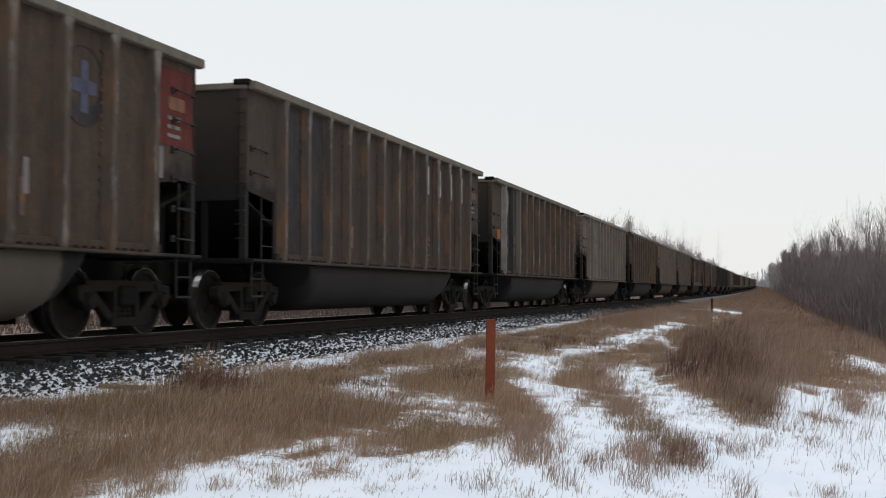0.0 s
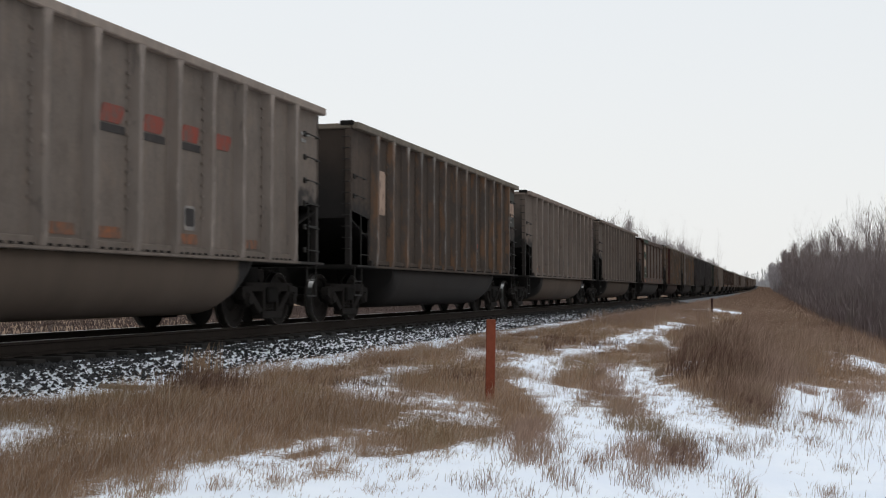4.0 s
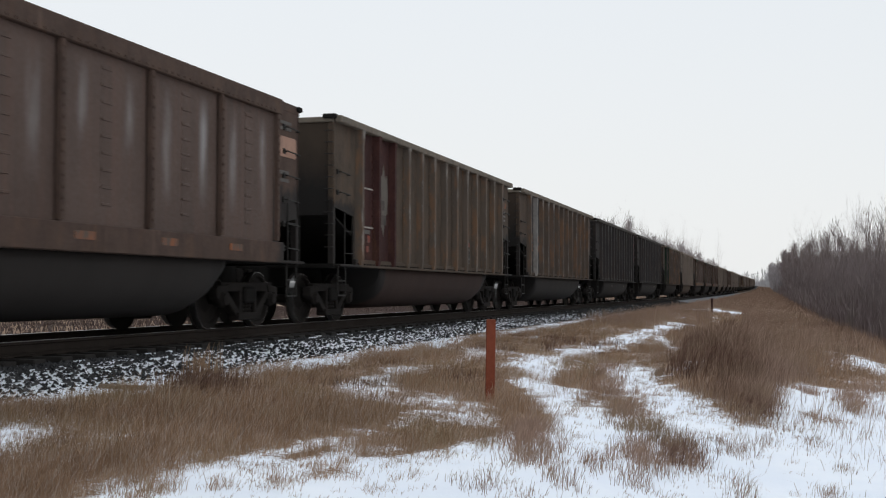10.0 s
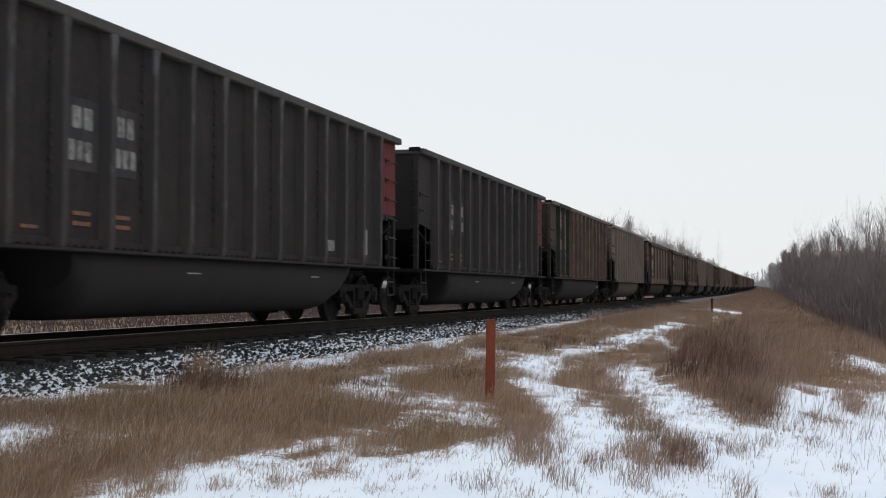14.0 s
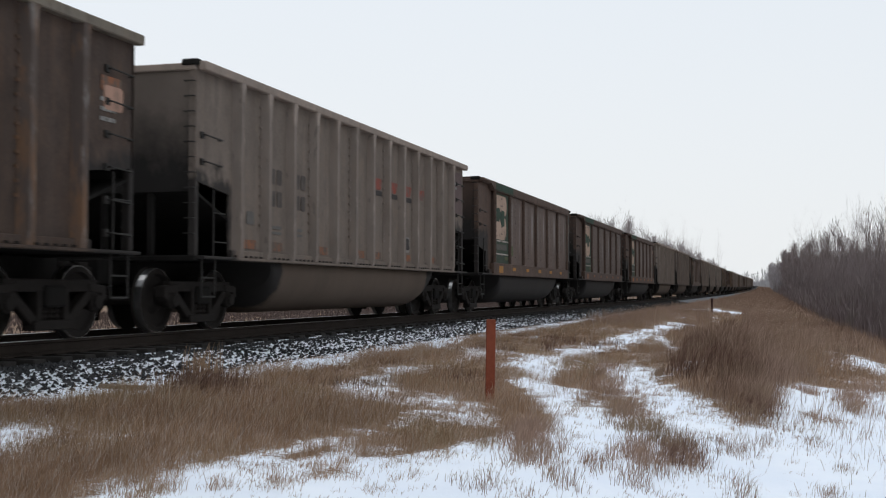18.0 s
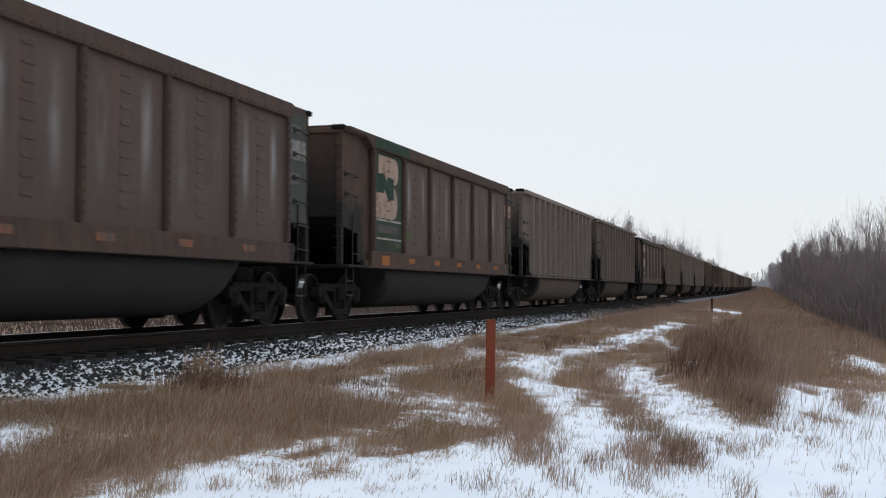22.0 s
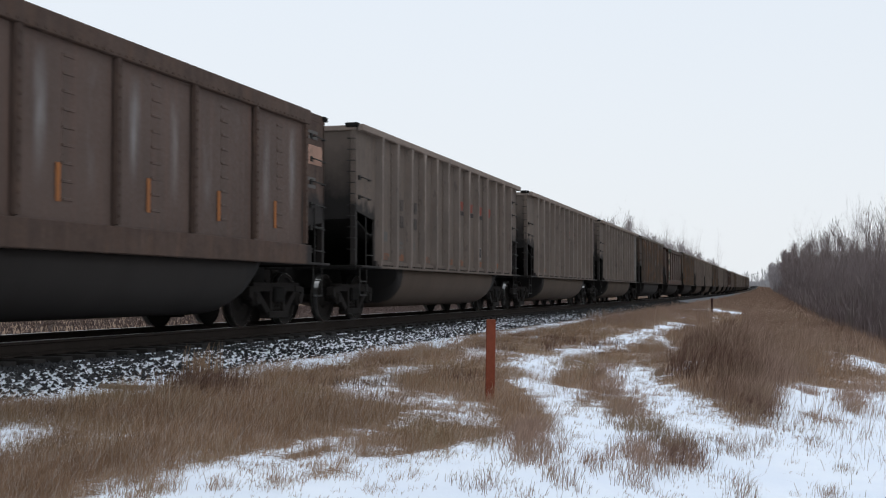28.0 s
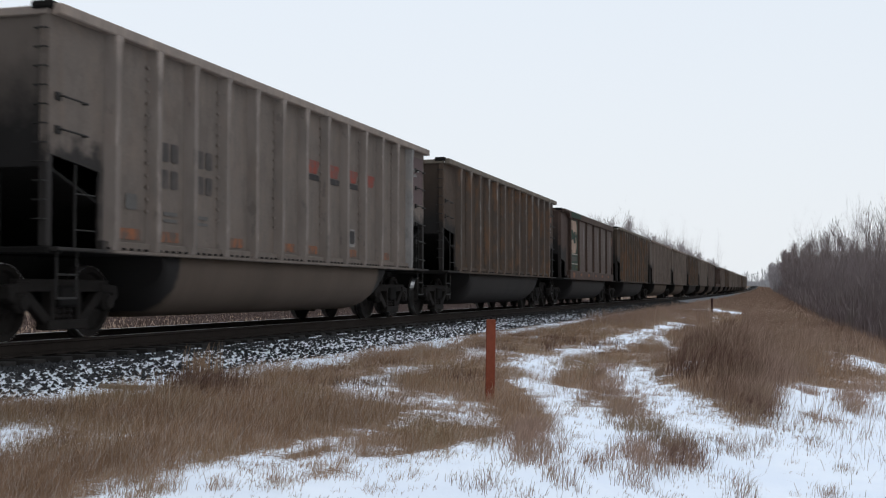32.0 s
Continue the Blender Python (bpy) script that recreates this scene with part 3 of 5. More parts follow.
def make_truck(car, y, full):
    truck = new("truck")
    truck.parent = car
    truck.matrix_basis = pose(0, y, 0)
    frame_mesh = mesh_of("side_frame", side_frame, 0.012)
    for x in (-1.0, 1.0):
        part("side_frame", frame_mesh, M_CAST, truck, pose(x, 0, 0))
        if full:
            for s in (-0.13, 0.0, 0.13):
                part("coil_spring", mesh_of("coil_spring", springs), M_CAST, truck, pose(x, s, 0))
            for s in (-0.89, 0.89):
                part("bearing_cap", mesh_of("bearing_cap", lambda bm: lathe_x(bm, [(-0.10, 0.09), (0.02, 0.125), (0.07, 0.12), (0.10, 0.09), (0.125, 0.085), (0.13, 0.03)], 14)), M_CAST, truck, pose(x, s, 0.457) @ pose(0, 0, 0, 0, 0, 0 if x > 0 else 180))
    part("bolster", mesh_of("bolster", b_box(-1.12, 1.12, -0.2, 0.2, 0.40, 0.66), 0.03), M_UNDER, truck)
    for s in (-0.89, 0.89):
        def axle_set(bm):
            wheel(bm, -0.755), wheel(bm, 0.755)
            tube(bm, (-1.0, 0, 0), (1.0, 0, 0), 0.075, n=10)
        w = part("wheelset", mesh_of("wheelset", axle_set), M_CAST, truck, label="dark steel wheels on one axle")
        w.matrix_parent_inverse = pose(0, s, 0.457)
        WHEELSETS.append(w)
    if full:
        for s in (-0.89, 0.89):
            for x in (-0.755, 0.755):
                part("tread", mesh_of(("tread", x), lambda bm: tread(bm, x)), M_TREAD, truck, pose(0, s, 0.457), "bright worn wheel tread")
    return truck


def underframe(car, body, full, high):
    for s in (-1, 1):
        turned = pose(0, 0, 0, 0, 0, 0 if s > 0 else 180)
        part("side_sill", mesh_of("side_sill", b_box(1.47, 1.56, -HALF + 1.02, HALF - 1.02, 1.085, 1.20), 0.012), body, car, turned)
        part("sill_lip", mesh_of("sill_lip", b_box(1.47, 1.625, -HALF + 0.02, HALF - 0.02, 1.048, 1.088), 0.008), body, car, turned)
    if full and not high:
        part("sill_bolts", mesh_of("sill_bolts", sill_bolts), M_CAST, car, None, "row of dark bolt heads")["kind"] = "stuff"
    part("centre_sill", mesh_of("centre_sill", b_box(-0.19, 0.19, -HALF - 0.35, HALF + 0.35, 0.68, 1.05), 0.02), M_UNDER, car)
    part("floor_plate", mesh_of("floor_plate", b_box(-1.47, 1.47, -HALF, HALF, 1.05, 1.10)), M_UNDER, car)
    for s in (-1, 1):
        turn = pose(0, s * (HALF + 0.07), 0, 0, 0, 0 if s > 0 else 180)
        part("coupler", mesh_of("coupler", coupler, 0.012), M_CAST, car, turn)
        part("end_platform", mesh_of("end_platform", b_box(-1.5, 1.5, -0.30, 0.03, 1.02, 1.09), 0.01), M_UNDER, car, pose(0, s * HALF, 0, 0, 0, 0 if s > 0 else 180))
        if full:
            part("air_hose", mesh_of("air_hose", hose), M_UNDER, car, turn)
            for sx in (-1.52, 1.52):
                def step(bm):
                    staple(bm, (0, -0.2, 1.06), (0, 0.2, 1.06), (0, 0, -0.55), 0.016)
                    tube(bm, (0, -0.2, 0.78), (0, 0.2, 0.78), 0.014, n=5)
                part("sill_step", mesh_of("sill_step", step), M_GRAB, car, pose(sx, s * (HALF - 0.35), 0))
        make_truck(car, s * 6.22, full)


def end_gear(car, body, full, endpaint, x_corner=1.50):
    for s in (-1, 1):
        flip = pose(0, 0, 0, 0, 0, 0 if s > 0 else 180)

        def end_sheet(bm):
            box(bm, -1.47, 1.47, HALF - 0.05, HALF - 0.02, 2.0, 3.72)

        def slope_sheet(bm):
            prism(bm, [(HALF - 0.05, 2.02), (HALF - 0.05, 1.98), (4.6, 1.08), (4.5, 1.10)], -1.46, 1.46, "x")
        part("end_sheet", mesh_of("end_sheet", end_sheet), endpaint, car, flip, "paint blackened towards the bottom")
        part("slope_sheet", mesh_of("slope_sheet", slope_sheet), M_UNDER, car, flip)
        for sx in (-1, 1):
            part("corner_post", mesh_of(("corner_post", sx), b_box(sx * 1.44 - 0.05, sx * 1.44 + 0.06, HALF - 0.10, HALF + 0.01, 1.09, 3.72), 0.012), body, car, flip)
        if not full:
            continue
        for x in (-0.75, 0.0, 0.75):
            part("end_stake", mesh_of("end_stake", b_box(-0.04, 0.04, HALF - 0.14, HALF - 0.04, 1.09, 2.15), 0.01), M_UNDER, car, pose(x, 0, 0) @ flip)
        for j in range(11):
            def rung(bm):
                staple(bm, (0.10, 0, 0), (0.24, 0, 0), (0, 0.06, 0), 0.010)
            part("end_rung", mesh_of("end_rung", rung), M_GRAB, car, pose(1.22 if s > 0 else 1.58, s * HALF, 1.40 + j * 0.215) @ flip)


def marks(car, items, x):
    """Flat painted marks: (name, material, y, z, width, height[, lean])."""
    for name, m, y, z, w, h, *lean in items:
        k = lean[0] if lean else 0.0
        key = ("mark", round(w, 3), round(h, 3), round(k, 3))

        def plate(bm):
            c = min(w, h) * 0.12
            out = [(-w / 2 + c, -h / 2), (w / 2 - c, -h / 2), (w / 2, -h / 2 + c), (w / 2, h / 2 - c), (w / 2 - c, h / 2), (-w / 2 + c, h / 2), (-w / 2, h / 2 - c), (-w / 2, -h / 2 + c)]
            prism(bm, [(a + k * b, b) for a, b in out], 0.0, 0.006, "x")
        part(name, mesh_of(key, plate), m, car, pose(x, y, z))


def grab_irons(car, near=True):
    def iron(bm):
        staple(bm, (0, -0.24, 0), (0, 0.26, -0.02), (0.08, 0, 0), 0.012)
        box(bm, -0.005, 0.03, -0.29, -0.20, -0.045, 0.045)
    g = mesh_of("grab_iron", iron)
    for j in range(6):
        part("grab_iron", g, M_GRAB, car, pose(1.50, HALF - 0.40, 1.30 + j * 0.40))
    if near:
        for z in (2.42, 2.80):
            part("grab_iron", g, M_GRAB, car, pose(1.50, -HALF + 0.40, z))
    def ladder(bm):
        tube(bm, (1.53, 0, 1.09), (1.53, 0, 2.05), 0.015, n=6)
        for j in range(2):
            tube(bm, (1.53, 0, 1.30 + j * 0.42), (1.53, 0.42, 1.30 + j * 0.42), 0.011, n=5)
    lad = mesh_of("platform_ladder", ladder)
    part("platform_ladder", lad, M_GRAB, car, pose(0, -HALF + 0.48, 0) @ pose(0, 0, 0))
    part("platform_ladder", lad, M_GRAB, car, pose(0, HALF - 0.52, 0))


def rib_y(i):
    return -HALF + 1.25 + i * 1.0


def top_frame(car, chord, depth=0.13, x=1.65, drop=0.0, reach=HALF):
    at = pose(0, 0, -drop)
    for s in (-1, 1):
        part("top_chord", mesh_of(("top_chord", s, depth), b_box(s * x - 0.13 * (s > 0), s * x + 0.13 * (s < 0), -HALF, reach, TOP - depth, TOP), 0.015), chord, car, at)
        if reach < HALF:
            part("end_cap_rail", mesh_of(("end_cap_rail", s), b_box(s * 1.45 - 0.055, s * 1.45 + 0.055, reach, HALF, TOP - depth - 0.02, TOP - 0.02), 0.015), chord, car, at)
        part("end_chord", mesh_of(("end_chord", s), b_box(-1.5, 1.5, s * (HALF - 0.03) - 0.06, s * (HALF - 0.03) + 0.06, TOP - 0.12, TOP - 0.02), 0.012), chord, car, at)
        for e in (-1, 1):
            part("corner_cap", mesh_of(("corner_cap", s, e), b_box(s * 1.42 - 0.13, s * 1.42 + 0.13, e * (HALF - 0.02) - 0.09, e * (HALF - 0.02) + 0.09, TOP - 0.06, TOP + 0.03), 0.02), M_UNDER, car, at)


def coal_load(bm):
    n = 24
    rows = []
    rnd = random.Random(9)
    for i in range(n + 1):
        y = -HALF + 0.1 + (2 * HALF - 0.2) * i / n
        rows.append([bm.verts.new((x, y, TOP - 0.28 + 0.20 * math.cos(x * 1.0) * (0.8 + 0.2 * math.cos(y * 0.9)) + rnd.uniform(-0.03, 0.03) - 0.10)) for x in (-1.46, -1.0, -0.5, 0.0, 0.5, 1.0, 1.46)])
    for a, b in zip(rows, rows[1:]):
        for j in range(6):
            bm.faces.new((a[j], a[j + 1], b[j + 1], b[j]))


def ribbed_car(label, body, chord, belly, endpaint, rib_paints=None, panel_paints=None, full=True, rib_body=None):
    """High-sided coal gondola with thirteen stakes a side and a belly tub between its trucks."""
    car = tagged(new("coal_car"), label, "coal car", "coal cars of the train")
    for s in (1, -1):
        flip = pose(0, 0, 0, 0, 0, 0 if s > 0 else 180)
        part("side_panel", mesh_of("side_panel", side_panel), body, car, flip)
        for i in range(13):
            m = (rib_paints or {}).get(i, rib_body or body)
            part("rib", mesh_of("bolted_rib", bolted_rib) if i % 2 else mesh_of("rib", rib), m, car, pose(0, rib_y(i), 0) if s > 0 else pose(0, rib_y(i), 0, 0, 0, 180))
    for i, m in (panel_paints or {}).items():
        y0 = rib_y(min(i, 12)) + 0.105
        y1 = rib_y(i + 1) - 0.105 if i < 12 else HALF - 0.10 if i == 12 else HALF - 0.012
        z0, z1 = ((1.19, 3.69), (2.55, 3.60), (2.18, 3.695))[max(0, i - 11)]
        part("repainted_panel", mesh_of(("repaint", i), b_box(1.497, 1.505, y0, y1, z0, z1)), m, car)
    part("belly_tub", mesh_of("belly_tub", tub), belly, car)
    top_frame(car, chord)
    part("coal_load", mesh_of("coal_load", coal_load), M_COAL, car)
    end_gear(car, body, full, endpaint)
    underframe(car, body, full, False)
    if full:
        grab_irons(car)
    return car


def smooth_car(label, body, band, endpaint, full=True, panel=None):
    """Older gondola with six wide bulged panels, a deep top fascia and a deep sill."""
    car = tagged(new("coal_car"), label, "coal car", "coal cars of the train")
    y0 = -HALF + 1.5
    for s in (1, -1):
        flip = pose(0, 0, 0, 0, 0, 0 if s > 0 else 180)
        part("end_panel", mesh_of("inset_side", lambda bm: side_panel(bm, 1.50, 0.85, 1.70)), body, car, flip)

        def bulge(bm):
            out = [(-0.985, 1.50), (-0.93, 1.565), (0.93, 1.565), (0.985, 1.50)]
            prism(bm, [(x, y) for y, x in out], 1.36, 3.46, "z")
        for i in range(6):
            c = y0 + 0.99 + i * 1.98
            part("bulged_panel", mesh_of("bulged_panel", bulge), panel or body, car, pose(0, c, 0) if s > 0 else pose(0, c, 0, 0, 0, 180))
            if s > 0 and full:
                def rivets(bm):
                    out = [(1.560, 1.55)]
                    for j in range(9):
                        z = 1.62 + j * 0.205
                        out += [(1.567, z - 0.004), (1.578, z), (1.578, z + 0.028), (1.567, z + 0.032)]
                    prism(bm, out + [(1.560, 3.40)], -0.11, 0.11, "y")
                part("rivet_strip", mesh_of("rivet_strip", rivets), panel or body, car, pose(0, c, 0))
        for i in range(7):
            c = y0 + i * 1.98
            part("rib", mesh_of("thin_rib", thin_rib), body, car, pose(0, c, 0) if s > 0 else pose(0, c, 0, 0, 0, 180))

        def fascia(bm):
            prism(bm, [(-5.95, 3.44), (6.22, 3.44), (6.27, 3.50), (6.27, TOP - 0.16), (6.22, TOP - 0.14), (-HALF, TOP - 0.14), (-HALF, 3.63), (-6.35, 3.63)], 1.50, 1.655, "x")
        part("top_fascia", mesh_of("top_fascia", fascia, 0.01), body, car, flip)
        if full and s > 0:
            part("fascia_bolts", mesh_of("fascia_bolts", fascia_bolts), body, car)["kind"] = "stuff"

        def deep_sill(bm):
            prism(bm, [(-5.95, 1.05), (6.35, 1.05), (6.35, 1.38), (-5.95, 1.38)], 1.50, 1.635, "x")
        part("deep_sill", mesh_of("deep_sill", deep_sill, 0.01), body, car, flip)
    part("green_fascia_band", mesh_of("green_band", b_box(1.654, 1.660, -5.8, -3.55, 3.455, 3.675)), band, car, None, "faded green paint")
    part("belly_tub", mesh_of("belly_tub", tub), M_BELLY, car)
    top_frame(car, body, 0.1, 1.62, 0.14, 6.26)
    part("coal_load", mesh_of("coal_load", coal_load), M_COAL, car)
    end_gear(car, body, full, endpaint)
    underframe(car, body, full, True)
    if full:
        grab_irons(car)
    return car


M_DULLGREEN = simple("filmed_over_green", (0.042, 0.055, 0.038), 0.85, 0.0, 2.5, 0.7)
M_COAL = simple("coal", (0.015, 0.015, 0.016), 0.6, 0.0, 20, 0.5)


def belly_paint(name, col):
    """Belly paint with both swept ends blackened by brake soot and by painted shade."""
    key = (name, col)
    if key not in PAINTS:
        k = Nodes(name)
        n = k.math("MULTIPLY", k.math("SUBTRACT", k.noise(2.5, 5), 0.5), 0.35)
        y = k.math("ADD", k.math("ABSOLUTE", k.axis(1), 0), n)
        c = k.mix(k.ramp(k.noise(1.2, 4, k.scaled(1, 1, 0.4)), 0.4, 0.7, 0.0, 0.45), col, shade(col, 0.6))
        # End faces go near-black: soot plus their shade put into the colour.
        c = k.mix(k.ramp(y, 4.12, 4.22), c, NEAR_BLACK)
        PAINTS[key] = k.done(c, 0.8, 0.0, k.noise(10, 4), 0.2, 0.01, 0.15)
    return PAINTS[key]


M_BELLY = belly_paint("dusty_black_belly", (0.029, 0.0245, 0.0220))


def emblem(car, cream):
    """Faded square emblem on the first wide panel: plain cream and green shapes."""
    c = -HALF + 1.5 + 0.99
    x = 1.567
    part("emblem_ground", mesh_of("emblem_ground", b_box(x - 0.003, x + 0.003, c - 0.90, c + 0.90, 1.40, 3.42)), M_DULLGREEN, car, None, "faded green emblem panel under road film")

    def rounded(bm, y0, y1, z0, z1, r):
        out = []
        for cy, cz, a0 in ((y1 - r, z0 + r, -90), (y1 - r, z1 - r, 0)):
            out += [(cy + r * math.cos(radians(a0 + t)), cz + r * math.sin(radians(a0 + t))) for t in range(0, 91, 15)]
        out += [(y0, z1), (y0, z0)]
        prism(bm, out, x + 0.004, x + 0.010, "x")
    part("emblem_shape", mesh_of(("emblem", 1), lambda bm: rounded(bm, c - 0.62, c + 0.66, 2.80, 3.36, 0.27)), cream, car)
    part("emblem_shape", mesh_of(("emblem", 2), lambda bm: rounded(bm, c - 0.82, c + 0.60, 2.08, 2.76, 0.32)), cream, car)
    step = [(0.0, 0.40), (0.0, 0.68), (0.34, 0.72), (0.52, 0.58), (0.54, 0.68), (0.80, 0.66), (0.80, 0.32), (0.56, 0.30), (0.38, 0.48), (0.34, 0.40)]
    part("emblem_bar", mesh_of(("emblem", 3), lambda bm: prism(bm, [(c - 0.82 + 1.45 * u, 2.08 + 1.28 * v) for u, v in step], x + 0.011, x + 0.016, "x")), M_GREEN, car)
    marks(car, [("stripe", M_WHITE, c, 2.04, 1.72, 0.04), ("stripe", M_WHITE, c, 1.66, 1.72, 0.035),
                ("number_bar", M_GREY_BAR, c, 1.86, 1.3, 0.16), ("number_bar", M_MINT, c + 0.62, 1.55, 0.4, 0.10), ("decal", M_MINT, c + 1.35, 1.80, 0.42, 0.30),
                ], x + 0.004)


M_GREY_BAR = simple("faded_lettering", (0.085, 0.080, 0.068), 0.85, 0.0, 9, 0.4)


# ---- which cars there are, from the first to the last ----
GREYS = [(0.162, 0.129, 0.107), (0.149, 0.117, 0.097), (0.128, 0.100, 0.083), (0.166, 0.134, 0.112)]
BROWNS = [(0.071, 0.053, 0.042), (0.078, 0.056, 0.042), (0.083, 0.061, 0.045), (0.072, 0.051, 0.041)]
BLACK = (0.029, 0.0245, 0.0235)
UMBER = [(0.085, 0.055, 0.043), (0.091, 0.060, 0.047), (0.084, 0.056, 0.045)]


def grey_car(tone, full=True, pale=None, end=None):
    col = GREYS[tone]
    body = paint("dusty_grey_aluminium_paint", col, 0.38, 0.10)
    car = ribbed_car("dusty grey aluminium coal car with thirteen vertical ribs", body, paint("grey_chord", shade(col, 1.65), 0.4), belly_paint("grey_belly", (col[0] * 0.60, col[1] * 0.55, col[2] * 0.50)),
                     darkened("grey_end_paint", shade(col, 0.8)), {pale: M_PALE} if pale is not None else None, {12: end} if end else None, full, scuffed("grey_stakes", shade(col, 1.10), shade(col, 2.0), 0.6, 0.10, 0.35))
    x = 1.503
    side = [*[("number_bar", M_BLACKMARK, rib_y(k) + o, z, 0.19, 0.25) for k in (1, 2) for o in (0.34, 0.60) for z in (2.44, 2.08)],
            ("data_bar", M_FAINT, rib_y(1) + 0.50, 1.62, 0.36, 0.05), ("data_bar", M_FAINT, rib_y(1) + 0.50, 1.53, 0.36, 0.04),
            ("data_bar", M_FAINT, rib_y(2) + 0.40, 1.62, 0.34, 0.05), ("data_bar", M_FAINT, rib_y(2) + 0.40, 1.53, 0.34, 0.04), ("data_bar", M_FAINT, rib_y(0) + 0.5, 1.72, 0.26, 0.20)]
    for i in range(4):
        side += [("lettering_block", M_REDMARK, rib_y(6 + i) + 0.50, 2.77, 0.50, 0.23, 0.5), ("underline_bar", M_UNDERLINE, rib_y(6 + i) + 0.47, 2.585, 0.66, 0.10)][: 2 if i < 3 else 1]
    for i in (0, 1, 3, 5, 6, 8, 10):
        side.append(("reflector_patch", M_ORFADE, rib_y(i) + 0.48, 1.31, 0.48, 0.14))
    side += [("data_frame", M_PALE, rib_y(8) + 0.50, 1.60, 0.32, 0.34)]
    side += [("data_bar", M_DULLWHITE, HALF - 0.62, 3.30, 0.40, 0.05), ("data_bar", M_DULLWHITE, HALF - 0.70, 3.18, 0.22, 0.06)]
    if full:
        marks(car, side, x + 0.004)
        marks(car, [("data_panel", M_UNDERLINE, rib_y(8) + 0.50, 1.61, 0.25, 0.25)], x + 0.008)
    else:
        marks(car, [m for m in side if m[1] in (M_REDMARK, M_ORFADE)][:8], x)
    return car


def brown_car(tone, full=True, belly=None, letters_on=True, rust=0.24, rib_paints=None, panel_paints=None, label="weathered brown steel coal car with thirteen ribs", zl=3.17):
    col = BROWNS[tone]
    body = paint("brown_wagon_paint", col, 0.7, rust)
    car = ribbed_car(label, body, paint("brown_chord", (0.175, 0.148, 0.118), 0.6, 0.2), belly or M_BELLY, darkened("brown_end_paint", shade(col, 0.7)), rib_paints, panel_paints, full, scuffed("brown_stakes", shade(col, 1.05), (0.27, 0.25, 0.228), 0.6, 0.75))
    if letters_on:
        marks(car, [("lettering_block", M_WHITE, rib_y(8 + i) + 0.38, zl, 0.40, 0.66) for i in range(4)], 1.503)
    if full:
        marks(car, [("data_bar", M_DULLWHITE, HALF - 0.62, z, 0.34, 0.05) for z in (2.92, 2.80, 2.68)] + [("reflector", M_ORFADE, HALF - 0.55, 3.12, 0.45, 0.18)], 1.507)
        marks(car, [("reflector", M_ORFADE, rib_y(i) + o, 1.62, 0.09, 0.42) for i, o in ((3, 0.42), (6, 0.42), (9, 0.34))] + [("data_frame", M_FAINT, rib_y(8) + 0.48, 1.50, 0.30, 0.38), ("decal", M_REDMARK, rib_y(8) + 0.55, 1.80, 0.12, 0.12)], 1.503)
        marks(car, [("data_panel", M_UNDERLINE, rib_y(8) + 0.48, 1.54, 0.24, 0.20), ("data_panel", M_UNDERLINE, rib_y(8) + 0.48, 1.37, 0.24, 0.07)], 1.507)
        marks(car, [("tub_plate", M_FAINT, y, 0.93, 0.26, 0.07) for y in (-2.4, 0.0, 2.4)], 1.44)
    return car


def black_car(full=True):
    body = paint("black_wagon_paint", BLACK, 0.5, 0.08)
    car = ribbed_car("soot-black coal car with an oxide red end panel", body, paint("black_chord", (0.075, 0.068, 0.060), 0.5), M_BELLY, darkened("black_end_paint", BLACK), None, {13: M_CRIMSON}, full, scuffed("black_stakes", shade(BLACK, 1.1), (0.13, 0.125, 0.12), 0.5, 0.1))
    for i, w in ((1, 0.66), (2, 0.52)):
        part("number_ground", mesh_of(("black_patch", i), b_box(1.497, 1.507, rib_y(i) + 0.1, rib_y(i) + 0.1 + w + 0.1, 2.0, 2.85)), M_SLATE, car)
    marks(car, [("number_bar", M_DULLWHITE, rib_y(1) + 0.38, 2.62, 0.18, 0.26), ("number_bar", M_DULLWHITE, rib_y(1) + 0.62, 2.62, 0.18, 0.26), ("number_bar", M_DULLWHITE, rib_y(2) + 0.34, 2.62, 0.16, 0.26), ("number_bar", M_DULLWHITE, rib_y(2) + 0.56, 2.62, 0.16, 0.26)] + [("number_bar", M_DULLWHITE, rib_y(i) + o, 2.23, 0.13, 0.24) for i in (1, 2) for o in (0.28, 0.45, 0.62)] + [("data_bar", M_ORFADE, rib_y(0) + 0.5, 1.30, 0.30, 0.04),
                ("data_bar", M_ORFADE, rib_y(1) + 0.5, 1.50, 0.36, 0.05), ("data_bar", M_ORFADE, rib_y(1) + 0.5, 1.38, 0.36, 0.05), ("data_bar", M_ORFADE, rib_y(2) + 0.4, 1.50, 0.34, 0.05), ("data_bar", M_ORFADE, rib_y(2) + 0.4, 1.38, 0.34, 0.05),
                ("data_panel", M_DULLWHITE, rib_y(9) + 0.5, 1.42, 0.34, 0.20), ("data_panel", M_PALE, rib_y(11) + 0.4, 1.55, 0.12, 0.5)], 1.508)
    marks(car, [("tub_plate", M_WHITE, -1.6, 0.86, 0.40, 0.06), ("tub_plate", M_WHITE, 2.9, 0.86, 0.40, 0.06), ("tub_plate", M_FAINT, 0.6, 0.93, 0.22, 0.06)], 1.44)
    return car


